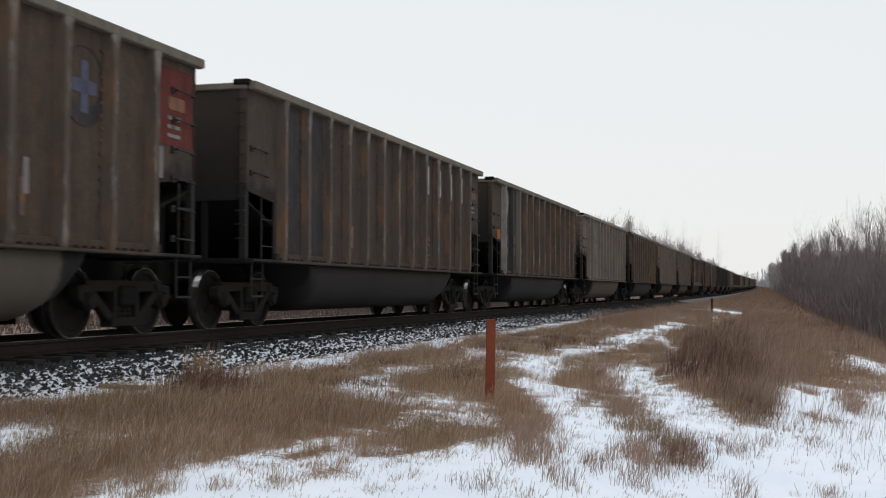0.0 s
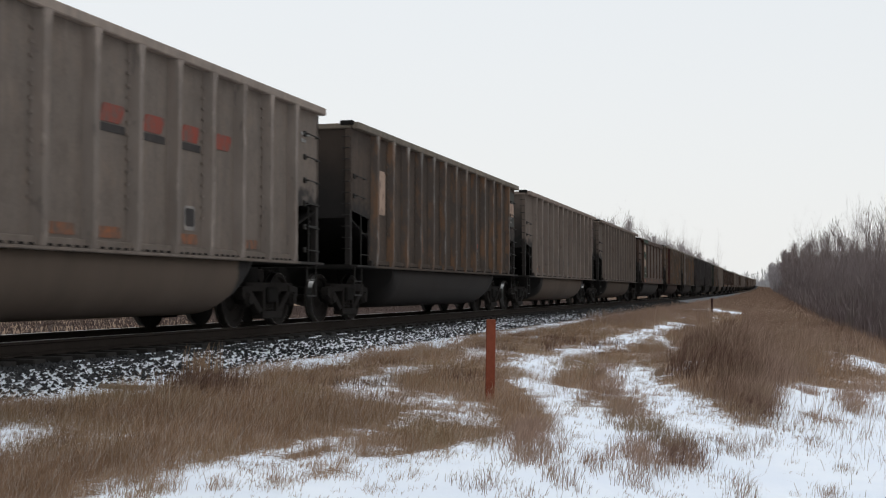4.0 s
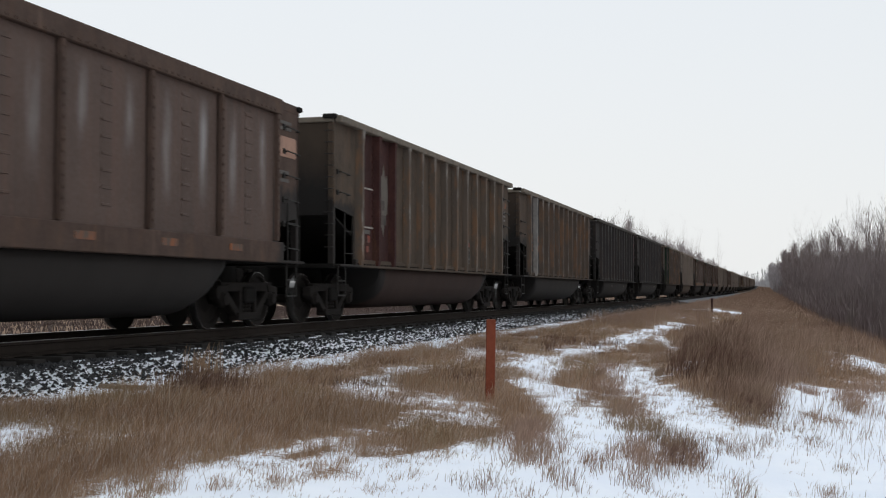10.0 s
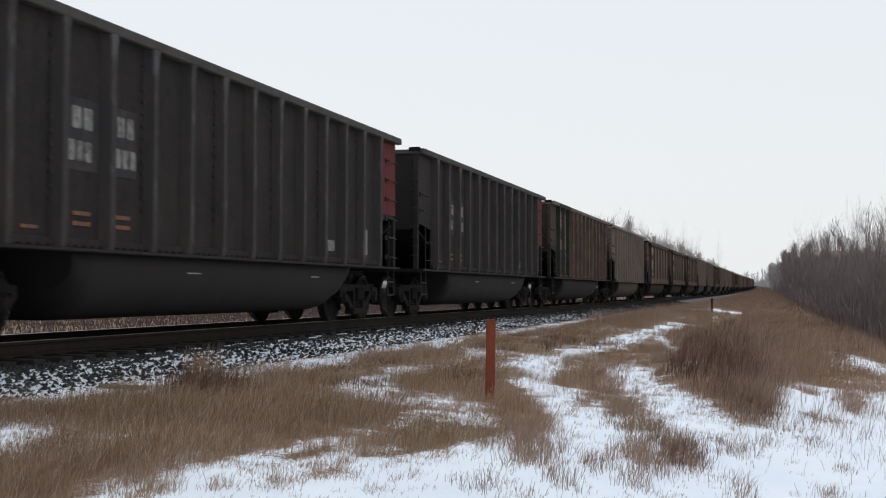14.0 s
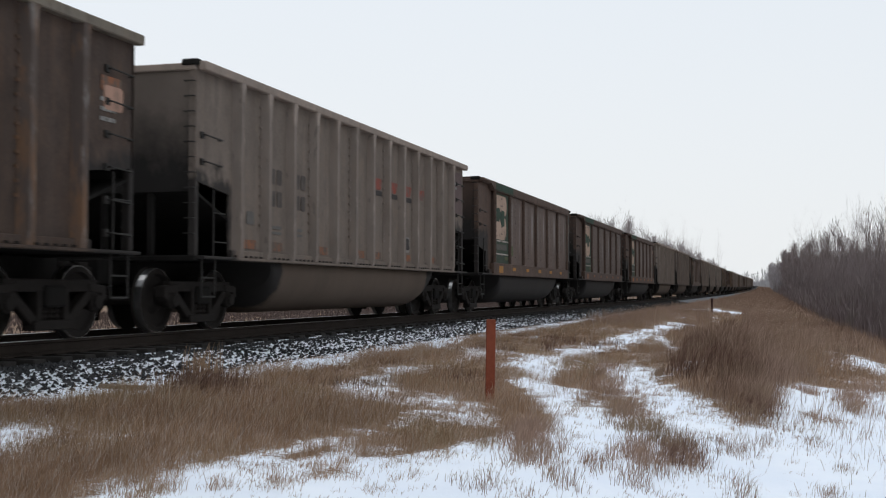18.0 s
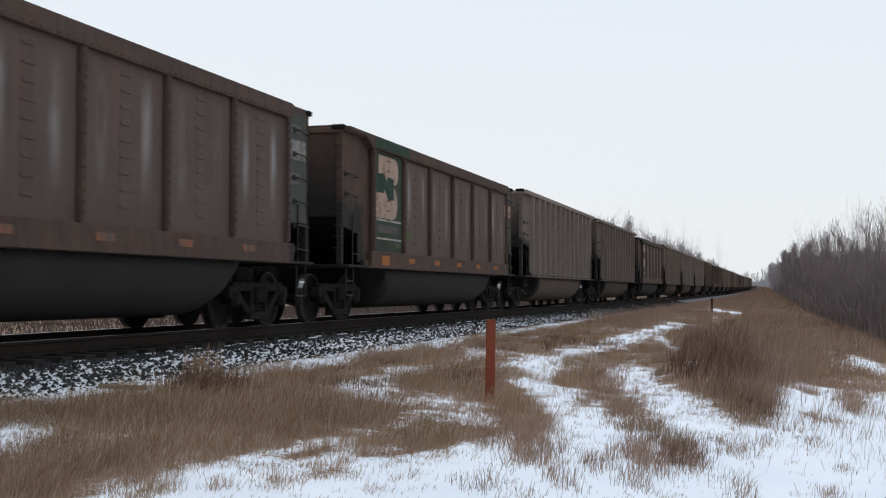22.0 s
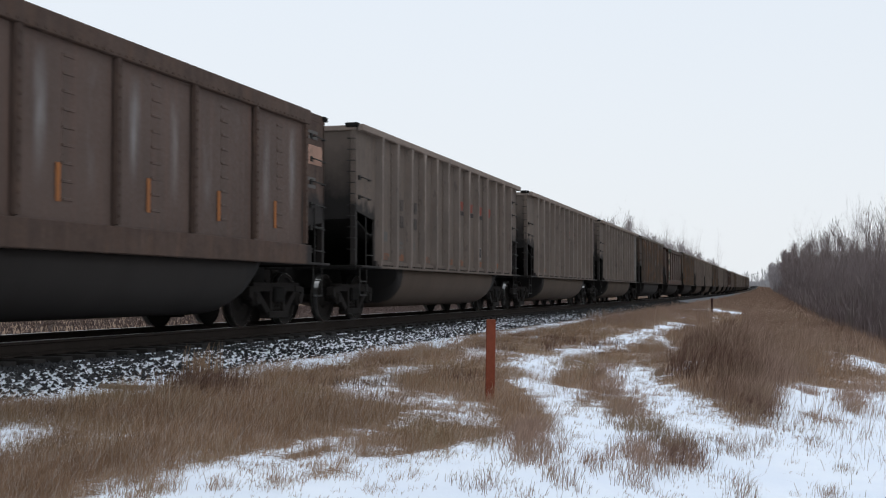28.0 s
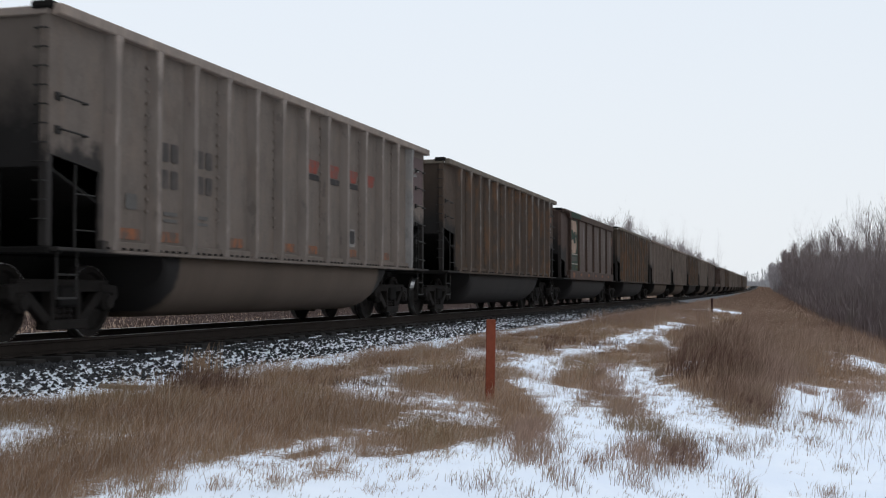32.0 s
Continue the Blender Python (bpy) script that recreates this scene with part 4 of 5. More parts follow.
def logo_car(tone, cream, amber, full=True, upright=False, patch=None, moss=True):
    col, patch = UMBER[tone], patch or M_PINK
    body = paint("umber_wagon_paint", col, 0.6, 0.15, True, 0.55)
    car = smooth_car("weathered umber coal car with wide panels and a faded green emblem", body, M_GREEN, darkened("umber_end_paint", shade(col, 0.8)), full, bulged("umber_bulged_panel", shade(col, 1.08)))
    emblem(car, cream)
    y0 = -HALF + 1.5
    if upright:
        marks(car, [("reflector", amber, y0 + 1.98 * i + 0.80, 1.82, 0.085, 0.44) for i in range(1, 6)], 1.575)
    marks(car, [] if upright else [("reflector", amber, y0 + 0.65, 1.21, 0.50, 0.20)] + [("reflector", amber, y0 + 1.98 * (i + 1) + 0.45, 1.24, 0.42, 0.10) for i in range(5)], 1.636)
    if moss:
        part("end_repaint", mesh_of("end_repaint", b_box(1.497, 1.505, 6.20, HALF - 0.10, 1.75, 3.66)), M_MOSS, car, None, "dull grey-green repainted end panel")
    marks(car, [("end_patch", patch, 6.70, 2.98, 0.84, 0.34), ("data_bar", M_FAINT, 6.66, 3.38, 0.5, 0.05), ("data_bar", M_FAINT, 6.66, 3.28, 0.5, 0.05), ("data_bar", M_FAINT, 6.62, 2.55, 0.4, 0.06), ("data_bar", M_FAINT, 6.62, 2.42, 0.4, 0.06)], 1.506)
    def loop(bm):
        staple(bm, (1.40, HALF, 3.35), (1.40, HALF, 3.62), (0, 0.10, 0), 0.012)
    part("brake_loop", mesh_of("brake_loop", loop), M_PALE, car, None, "pale bent handle")
    marks(car, [("tub_plate", M_PALE, y, 0.95, 0.18, 0.06) for y in (-2.6, -0.6, 1.4, 3.2)], 1.44)
    return car


M_DULLWHITE = worn("worn_white_stencil", (0.30, 0.285, 0.265), (0.06, 0.055, 0.05), 0.58, 14.0)
M_UNDERLINE = worn("dark_underline", (0.030, 0.028, 0.028), (0.08, 0.066, 0.058), 0.66)
M_FAINT = simple("faint_stencil", (0.115, 0.105, 0.095), 0.85, 0.0, 9, 0.4)


def ring(bm, w, h, r0=0.35):
    n = 20
    out = [(0.5 * w * math.cos(2 * math.pi * i / n), 0.5 * h * math.sin(2 * math.pi * i / n)) for i in range(n)]
    inner = [(a * r0, b * r0 + 0.12 * h) for a, b in out]
    vo = [bm.verts.new((0.007, a, b)) for a, b in out]
    vi = [bm.verts.new((0.007, a, b)) for a, b in inner]
    bo = [bm.verts.new((0.0, a, b)) for a, b in out]
    for i in range(n):
        j = (i + 1) % n
        bm.faces.new((vo[i], vo[j], vi[j], vi[i])), bm.faces.new((bo[i], bo[j], vo[j], vo[i]))


def ribbon(bm, pts, widths):
    """A flat sprayed stroke along pts, (y, z), a few millimetres thick."""
    rails = []
    for n, (y, z) in enumerate(pts):
        (ay, az), (by, bz) = pts[max(0, n - 1)], pts[min(len(pts) - 1, n + 1)]
        d = math.hypot(by - ay, bz - az) or 1.0
        oy, oz = -(bz - az) / d * widths[n], (by - ay) / d * widths[n]
        rails.append([bm.verts.new((x, y + e * oy, z + e * oz)) for x, e in ((0.0, -1), (0.0, 1), (0.006, 1), (0.006, -1))])
    for p, q in zip(rails, rails[1:]):
        for i in range(4):
            bm.faces.new((p[i], p[(i + 1) % 4], q[(i + 1) % 4], q[i]))
    bm.faces.new(rails[0]), bm.faces.new(rails[-1][::-1])


def scrawl(bm, seed, w, h):
    """A sprayed tag: a pointed top that winds down in loops, and a tail."""
    rnd = random.Random(seed)
    turns, lean, phase = rnd.uniform(2.2, 3.4), rnd.uniform(-0.12, 0.10), rnd.uniform(0, 6.28)
    pts, widths = [], []
    for i in range(64):
        t = i / 63
        spread = w * (0.10 + 0.36 * min(1.0, t * 1.6))
        pts.append((lean * (1 - 2 * t) + spread * math.sin(turns * 6.28 * t + phase), h * (0.5 - 0.92 * t) + 0.17 * h * math.cos(turns * 6.28 * t + phase) * min(1.0, t * 2)))
        widths.append(0.020 + 0.030 * abs(math.sin(9.0 * t + phase)))
    ribbon(bm, pts, widths)
    ribbon(bm, [(-w * 0.30, h * 0.10), (-w * 0.05, h * 0.52), (w * 0.12, h * 0.05), (w * 0.34, -h * 0.40), (w * 0.48, -h * 0.46)], [0.02, 0.012, 0.035, 0.045, 0.015])


def build_train():
    cars = []
    c0 = brown_car(1, letters_on=False, belly=belly_paint("tan_belly", (0.105, 0.085, 0.065)), label="tan-brown coal car with round blue emblem and red end panel", panel_paints={12: M_DKRED})
    def disc(bm):
        ring(bm, 0.95, 0.95, 0.78)
    part("round_emblem", mesh_of("round_emblem", disc), M_SLATE, c0, pose(1.504, rib_y(10) + 0.5, 3.0), "dark ring emblem")
    marks(c0, [("emblem_bar", M_EMBLUE, rib_y(10) + 0.5, 3.0, 0.52, 0.16), ("emblem_bar", M_EMBLUE, rib_y(10) + 0.5, 3.0, 0.16, 0.62), ("reflector", M_PALE, rib_y(9) + 0.4, 1.85, 0.10, 0.40), ("reflector", M_PALE, rib_y(12) + 0.3, 2.3, 0.12, 0.42)], 1.506)
    cars.append(c0)
    cars.append(brown_car(0, rust=0.12, panel_paints={0: M_SLATE, 1: M_SLATE}))
    c2 = brown_car(1, rib_paints={0: M_PALE, 1: M_SLATE, 2: scuffed("dull_grey_stakes", (0.13, 0.115, 0.10), (0.27, 0.25, 0.23), 0.5, 0.2)}, panel_paints={0: M_SLATE, 1: M_SLATE}, label="ochre-brown coal car with silver graffiti and one pale rib")
    for i in range(4):
        def blob(bm):
            ring(bm, 0.50, 0.98 - 0.07 * i, 0.42)
        part("graffiti", mesh_of(("graffiti", i), blob), M_SILVER, c2, pose(1.504, rib_y(4 + i) + 0.44, 1.70), "silver sprayed graffiti")
    marks(c2, [("reflector", M_ORANGE, rib_y(i) + 0.5, 1.85, 0.42, 0.14) for i in (2, 4, 6, 8)], 1.512)
    def peeled(bm):
        prism(bm, [(-0.36, -0.75), (-0.10, -0.45), (0.22, -0.05), (0.36, 0.30), (0.30, 0.62), (0.02, 0.70), (-0.20, 0.55), (-0.36, 0.60)], 0.0, 0.006, "x")
    part("peeled_patch", mesh_of("peeled_patch", peeled), M_PALE, c2, pose(1.506, rib_y(0) + 0.46, 2.95), "bare pale metal where paint has peeled")
    marks(c2, [("number_bar", M_ORFADE, rib_y(i) + o, z, 0.15, 0.24) for i in (0, 1) for o in (0.25, 0.45, 0.65) for z in (2.15, 1.80)] + [("reflector", M_ORANGE, -HALF + 0.75, 2.25, 0.42, 0.30)], 1.508)
    cars.append(c2)
    cars.append(grey_car(3, pale=2))
    cars.append(brown_car(0, letters_on=False, rust=0.12, panel_paints={12: M_MOSS}, label="dark brown coal car with a cream end patch"))
    marks(cars[-1], [("end_patch", M_CREAM, rib_y(12) + 0.60, 3.05, 1.0, 0.40), ("side_patch", M_CREAM, rib_y(0) + 0.5, 2.6, 0.5, 0.9)], 1.508)
    c5 = grey_car(1, end=M_GREYRED)
    for i in range(5):
        def tag(bm):
            scrawl(bm, i, 0.62, 1.05)
        part("graffiti", mesh_of(("tag", i), tag), M_SPRAY, c5, pose(1.504, rib_y(4 + i) + 0.5, 1.72), "black sprayed graffiti")
    cars.append(c5)
    cars.append(grey_car(2, end=M_DKRED))
    cars.append(logo_car(0, M_CREAM, M_ORFADE, moss=False))
    cars.append(brown_car(2, letters_on=False, rust=0.25, belly=belly_paint("maroon_belly", (0.044, 0.027, 0.022)), rib_paints={1: M_MAROON, 2: M_MAROON}, panel_paints={0: M_MAROON, 1: M_MAROON}, label="ochre coal car with maroon repainted panels"))
    def scraped(bm):
        prism(bm, [(-0.28, -0.72), (-0.06, -0.60), (0.04, -0.80), (0.14, -0.40), (0.28, -0.30), (0.33, 0.12), (0.26, 0.50), (0.14, 0.40), (0.06, 0.70), (-0.04, 0.46), (-0.20, 0.42), (-0.30, 0.20)], 0.0, 0.004, "x")
    part("bare_patch", mesh_of("scraped_patch", scraped), M_BARE, cars[-1], pose(1.505, rib_y(1) + 0.5, 2.50), "ragged patch scraped down to bare metal")
    marks(cars[-1], [("decal", M_REDMARK, rib_y(0) + 0.62, 1.62, 0.16, 0.14), ("decal", M_REDMARK, rib_y(0) + 0.56, 1.42, 0.14, 0.12), ("number_bar", M_FAINT, rib_y(0) + 0.45, 1.76, 0.5, 0.08), ("stripe", M_WHITE, rib_y(0) + 0.5, 2.62, 0.78, 0.03), ("stripe", M_WHITE, rib_y(0) + 0.5, 1.85, 0.78, 0.03), ("number_bar", M_BLACKMARK, rib_y(1) + 0.4, 2.35, 0.42, 0.2), ("number_bar", M_BLACKMARK, rib_y(1) + 0.5, 2.05, 0.42, 0.2)], 1.508)
    cars.append(brown_car(1, rib_paints={1: M_PALE}, panel_paints={0: M_SLATE, 1: M_SLATE}, label="brown coal car with dark repainted panels and white lettering blocks"))
    marks(cars[-1], [("number_bar", M_ORFADE, rib_y(i) + o, z, 0.15, 0.24) for i in (0, 1) for o in (0.25, 0.45, 0.65) for z in (2.35, 2.02)] + [("data_bar", M_DULLWHITE, rib_y(0) + 0.5, 1.66, 0.3, 0.06), ("data_bar", M_WHITE, rib_y(1) + 0.5, 1.62, 0.34, 0.06)], 1.508)
    cars += [black_car(), black_car()]
    c12 = brown_car(3, letters_on=False, rust=0.2, rib_paints={0: M_DKGREEN, 1: M_SLATE, 2: M_DKGREEN}, label="brown coal car with a faded pink emblem on green")
    part("emblem_strip", mesh_of("emblem_strip", b_box(1.620, 1.632, rib_y(1) - 0.048, rib_y(1) + 0.048, 2.14, 3.52)), M_PINK, c12)
    part("chord_repaint", mesh_of("chord_repaint", b_box(1.646, 1.654, rib_y(0) - 0.15, rib_y(2) + 0.30, TOP - 0.122, TOP - 0.016)), M_DKGREEN, c12, None, "dark green paint on the top chord")
    for i in (0, 1):
        part("emblem_ground", mesh_of(("c12ground", i), b_box(1.497, 1.507, rib_y(i) + 0.09, rib_y(i + 1) - 0.09, 1.25, 3.66)), M_SLATE, c12)
    def lobe(bm, y0, y1, z0, z1, r):
        out = [(y0, z1), (y0, z0)]
        for cz, a0 in ((z0 + r, -90), (z1 - r, 0)):
            out += [(y1 - r + r * math.cos(radians(a0 + t)), cz + r * math.sin(radians(a0 + t))) for t in range(0, 91, 15)]
        prism(bm, out, 1.505, 1.511, "x")
    for n, (y0, y1, z0, z1, r) in enumerate(((0.12, 0.89, 2.12, 2.80, 0.02), (0.24, 0.89, 2.80, 3.56, 0.02), (1.11, 1.62, 2.12, 2.78, 0.28), (1.11, 1.72, 2.83, 3.56, 0.30))):
        part("emblem_shape", mesh_of(("lobe", n), lambda bm: lobe(bm, rib_y(0) + y0, rib_y(0) + y1, z0, z1, r)), M_PINK, c12)
    def notch(bm):
        prism(bm, [(rib_y(0) + u, v) for u, v in ((0.10, 2.62), (0.10, 3.02), (0.60, 3.02), (0.90, 2.86), (0.90, 2.50), (0.72, 2.50), (0.62, 2.80), (0.50, 2.60))], 1.512, 1.516, "x")
        prism(bm, [(rib_y(0) + u, v) for u, v in ((1.10, 2.50), (1.10, 2.98), (1.38, 3.00), (1.34, 2.44))], 1.512, 1.516, "x")
    part("emblem_bar", mesh_of("lobe_notch", notch), M_SLATE, c12)
    marks(c12, [
                ("stripe", M_WHITE, rib_y(0) + 0.5, 1.98, 0.8, 0.03), ("stripe", M_WHITE, rib_y(1) + 0.5, 1.98, 0.8, 0.03), *[("number_bar", M_FADEDBROWN, rib_y(k) + o, z, 0.16, 0.22) for k in (0, 1) for o in (0.28, 0.50, 0.72) for z in (1.78, 1.46)], ("decal", M_MINT, rib_y(2) + 0.5, 1.85, 0.4, 0.3), ("end_patch", M_PINK, HALF - 0.5, 2.95, 0.42, 0.3)], 1.508)
    cars.append(c12)
    cars.append(grey_car(0, end=M_GREYRED))
    cars += [logo_car(1, M_CREAM, M_YELLOW, patch=M_BARE), logo_car(2, M_CREAM, M_ORFADE, patch=M_DULLWHITE), logo_car(0, M_CREAM, M_ORANGE)]
    cars += [grey_car(0, end=M_GREYRED), grey_car(2), logo_car(1, M_CREAM, M_ORANGE, True, True, moss=False), grey_car(1), grey_car(0, end=M_GREYRED), grey_car(3, pale=12, end=M_GREYRED), brown_car(1, letters_on=False)]
    cars += [logo_car(2, M_CREAM, M_ORFADE, False)]
    # Far cars: mostly pale greys, haze put into the choice of paint.
    for k, tone in (("b", 2), ("g", 1), ("g", 0), ("b", 1), ("g", 3), ("g", 2), ("l", 0), ("g", 1), ("b", 2), ("g", 3), ("g", 0), ("g", 3), ("g", 2), ("g", 1), ("b", 1), ("g", 2), ("g", 0), ("g", 3)):
        cars.append(brown_car(tone, False, None, False) if k == "b" else grey_car(tone, False) if k == "g" else logo_car(tone, M_CREAM, M_ORFADE, False) if k == "l" else black_car(False))
    return cars


M_EMBLUE = simple("faded_blue_emblem", (0.085, 0.085, 0.12), 0.8, 0.0, 9, 0.4)
M_MOSS = simple("dull_moss_panel", (0.066, 0.066, 0.057), 0.85, 0.0, 6, 0.4)
M_GREYRED = simple("dusty_plum_panel", (0.115, 0.080, 0.075), 0.85, 0.0, 6, 0.4)
M_BARE = simple("scraped_bare_patch", (0.125, 0.108, 0.09), 0.8, 0.0, 6, 0.4)
TRAIN = build_train()


# ---- marker posts ----
def make_post():
    post = tagged(new("marker_post"), "weathered red-brown square marker post in the grass", "post")
    z = land(-3.26, 13.43)
    post.matrix_basis = pose(-3.26, 13.43, z, 0, 1.0, 18)

    def shaft(bm):
        prism(bm, [(-0.054, -0.034), (0.054, -0.034), (0.054, 0.034), (-0.054, 0.034)], -0.3, 0.97, "z")
    part("shaft", mesh_of("post_shaft", shaft, 0.006), M_POST, post)
    far = tagged(new("marker_post"), "small dark marker post far off beside the track", "post")
    far.matrix_basis = pose(-3.62, 67.3, land(-3.62, 67.3))
    part("shaft", mesh_of("far_shaft", b_box(-0.06, 0.06, -0.05, 0.05, -0.3, 0.85), 0.01), M_FARPOST, far)


M_FARPOST = simple("dark_red_post", (0.06, 0.03, 0.026), 0.9, 0.0, 8, 0.4)
make_post()

# ---- dry grass ----
def blades(name, spots, material, label, blade=0.006, lean=(0.15, 0.6), seed=11, wind=0.06):
    """Bent stalks as joined strips: spots are (x, y, z, height)."""
    rnd = np.random.RandomState(seed)
    p = np.array(spots)
    n = len(p)
    a = rnd.rand(n) * 6.283
    reach = (lean[0] + (lean[1] - lean[0]) * rnd.rand(n) ** 1.1) * p[:, 3]
    dx, dy = np.cos(a) * reach + wind * p[:, 3], np.sin(a) * reach
    w = blade * (0.6 + 0.8 * rnd.rand(n)) * (1.0 + np.maximum(0, p[:, 1] - 12) * 0.04)
    wx, wy = np.cos(YAW) * w, np.sin(YAW) * w
    droop = 1.0 - 0.35 * (reach / p[:, 3]) ** 1.2
    v = np.empty((n, 5, 3))
    for j, (t, k, h) in enumerate(((0, 1, 0.0), (0, -1, 0.0), (0.34, 0.75, 0.62), (0.34, -0.75, 0.62), (1.0, 0.0, 1.0))):
        v[:, j, 0] = p[:, 0] + dx * t + wx * k
        v[:, j, 1] = p[:, 1] + dy * t + wy * k
        v[:, j, 2] = p[:, 2] - 0.01 + p[:, 3] * h * (droop if h > 0.7 else 1.0)
    i0 = np.arange(n)[:, None] * 5
    faces = (i0 + np.array([[0, 1, 3, 2]])).tolist() + (i0 + np.array([[2, 3, 4]])).tolist()
    ob = sheet(name, v.reshape(-1, 3).tolist(), faces, material)
    return tagged(ob, label, "grass", kind="stuff")


# (x, y, spread across, spread along, stalks, height): thicket on the hump, tuft by the ballast, clumps in the snow
M_FIELD = island("dull_field_grass", (0.105, 0.077, 0.071), (0.135, 0.102, 0.095))
CLUMPS = [(-0.75, 23.0, 0.75, 5.5, 15000, 0.72), (-0.45, 16.8, 0.38, 1.6, 5000, 0.48), (-5.85, 11.3, 0.35, 0.55, 1100, 0.34),
          (-2.12, 10.3, 0.24, 0.8, 1190, 0.32), (-2.3, 11.2, 0.2, 0.7, 700, 0.26), (-1.62, 9.0, 0.18, 0.3, 170, 0.22), (-1.95, 8.3, 0.30, 0.3, 300, 0.16), (-1.18, 10.3, 0.20, 0.9, 900, 0.28), (-0.90, 11.0, 0.17, 0.6, 1100, 0.30), (-0.50, 11.9, 0.16, 0.4, 420, 0.24), (-1.60, 13.4, 0.20, 1.2, 1150, 0.28), (-2.35, 16.6, 0.26, 1.7, 1190, 0.24), (-2.75, 19.5, 0.30, 1.8, 1190, 0.22), (-1.25, 12.0, 0.20, 0.8, 700, 0.26),
          (0.28, 13.2, 0.14, 0.35, 300, 0.22), (0.39, 15.4, 0.2, 0.4, 360, 0.20), (0.53, 11.4, 0.08, 0.15, 90, 0.15), (0.96, 16.9, 0.22, 0.6, 560, 0.40), (1.4, 19.5, 0.3, 0.8, 520, 0.5), (-0.20, 12.8, 0.2, 0.3, 160, 0.14),
          (0.2, 34, 1.4, 8.0, 7000, 0.75), (-2.0, 33, 0.9, 6.0, 4200, 0.45), (-1.0, 60, 3.0, 16.0, 6000, 0.7)]


def grow():
    rnd = random.Random(21)
    grass, weeds = [], []
    for _ in range(120000):
        depth = 5.2 + 64.0 * rnd.random() ** 2.0
        across = rnd.uniform(-0.40, 0.40)
        x = depth * (-math.sin(YAW) + across * math.cos(YAW))
        y = depth * (math.cos(YAW) + across * math.sin(YAW))
        if x - bend(y)[0] < 2.65:
            continue
        d = cover(x, y)
        patch = noise.noise((x * 3.2, y * 0.9, 4.0))
        keep = d * (0.75 + 0.9 * patch) + 0.006 + 0.26 * max(0.0, patch - 0.26)
        if rnd.random() > keep:
            continue
        h = (0.06 + 0.27 * d * rnd.random()) * (0.9 + 0.7 * noise.noise((x * 0.8, y * 0.8, 2.0)))
        z, wide = land(x, y), rnd.uniform(0.02, 0.07)
        for _ in range(rnd.randint(6, 11)):
            grass.append((x + rnd.gauss(0, wide), y + rnd.gauss(0, wide), z, max(0.03, h * rnd.uniform(0.4, 1.15))))
    spots = list(CLUMPS)
    for _ in range(34):
        y = rnd.uniform(9.6, 19)
        x = rnd.uniform(-2.9, 0.075 * y)
        spots.append((x, y, rnd.uniform(0.06, 0.2), rnd.uniform(0.15, 0.7), rnd.randint(80, 300), rnd.uniform(0.12, 0.30)))
    for cx, cy, rx, ry, n, h in spots:
        for _ in range(n):
            u, w = rnd.gauss(0, 0.75), rnd.gauss(0, 0.75)
            x, y = cx + rx * u - ry * w * 0.12, cy + ry * w
            if n < 1200 and rnd.random() > 0.62 + 1.4 * noise.noise((x * 5.0, y * 3.0, 8.0)):
                continue
            if x - bend(y)[0] > 2.3 and (n < 1200 or lane_gap(x, y) + 0.5 * noise.noise((x * 1.6, y * 1.1, 0.0)) + rnd.gauss(0, 0.4) > 1.1):
                weeds.append((x, y, land(x, y), h * rnd.uniform(0.35, 1.05) * math.exp(-0.22 * (u * u + w * w)) * (0.95 + 0.85 * noise.noise((x * 2.0, y * 0.7, 1.0)))))
    for _ in range(32000):
        y = 38 + 500 * rnd.random() ** 2.0
        x = rnd.uniform(bend(y)[0] + 3.2, 4.5)
        if lane_gap(x, y) > 1.1:
            low = 0.4 if y < 62 and -0.055 * y < x < -0.028 * y else 1.0
            weeds.append((x, y, land(x, y), low * rnd.uniform(0.25, 0.62)))
    # the dip before the far post lies bare
    weeds = [w for w in weeds if not (42 < w[1] < 80 and -0.054 < w[0] / w[1] < -0.030 and w[3] > 0.14)]
    frost = grass[::4]
    grass = [g for i, g in enumerate(grass) if i % 4]
    blades("frosted_grass", frost, M_FROST, "pale snow-dusted stalks among the dry grass", 0.0012, (0.15, 1.3), 16, 0.3)
    for _ in range(5000):
        y = rnd.uniform(170, 640)
        x = rnd.uniform(bend(y)[0] + 3.0, 3.0 - 1.0e-5 * y * y)
        weeds.append((x, y, land(x, y), rnd.uniform(0.3, 1.1)))
    blades("dry_grass", grass, M_GRASS, "matted dry tan grass poking through thin snow", 0.0013, (0.15, 1.5), 11, 0.3)
    blades("dry_weeds", weeds, M_WEED, "tall dead brown weeds and brush", 0.0017, (0.1, 1.0), 13, 0.2)
    dark = []
    tufts = [(rnd.gauss(-0.75, 0.45), rnd.uniform(17.5, 25), 0.2, 0.6, 150, rnd.uniform(0.4, 0.65)) for _ in range(14)]
    tufts += [(rnd.uniform(-2.0, 2.6), rnd.uniform(26, 55), 0.25, 1.0, 110, rnd.uniform(0.3, 0.55)) for _ in range(34)]
    tufts += [(rnd.uniform(-6.0, -3.0), rnd.uniform(9.0, 30), 0.22, 0.7, 90, rnd.uniform(0.10, 0.26)) for _ in range(30)]
    for cx, cy, rx, ry, n, h in ((-0.55, 18.6, 0.5, 2.0, 900, 0.65), (-5.85, 11.3, 0.3, 0.5, 900, 0.38), (-0.9, 23.0, 0.6, 3.0, 600, 0.8), (-6.05, 8.9, 0.28, 0.3, 420, 0.12), (-0.88, 11.0, 0.2, 0.5, 320, 0.24), (-0.3, 14.9, 0.25, 0.8, 420, 0.34), *tufts):
        for _ in range(n):
            x, y = rnd.gauss(cx, rx * 0.6), rnd.gauss(cy, ry * 0.6)
            dark.append((x, y, land(x, y), h * rnd.uniform(0.3, 1.0)))
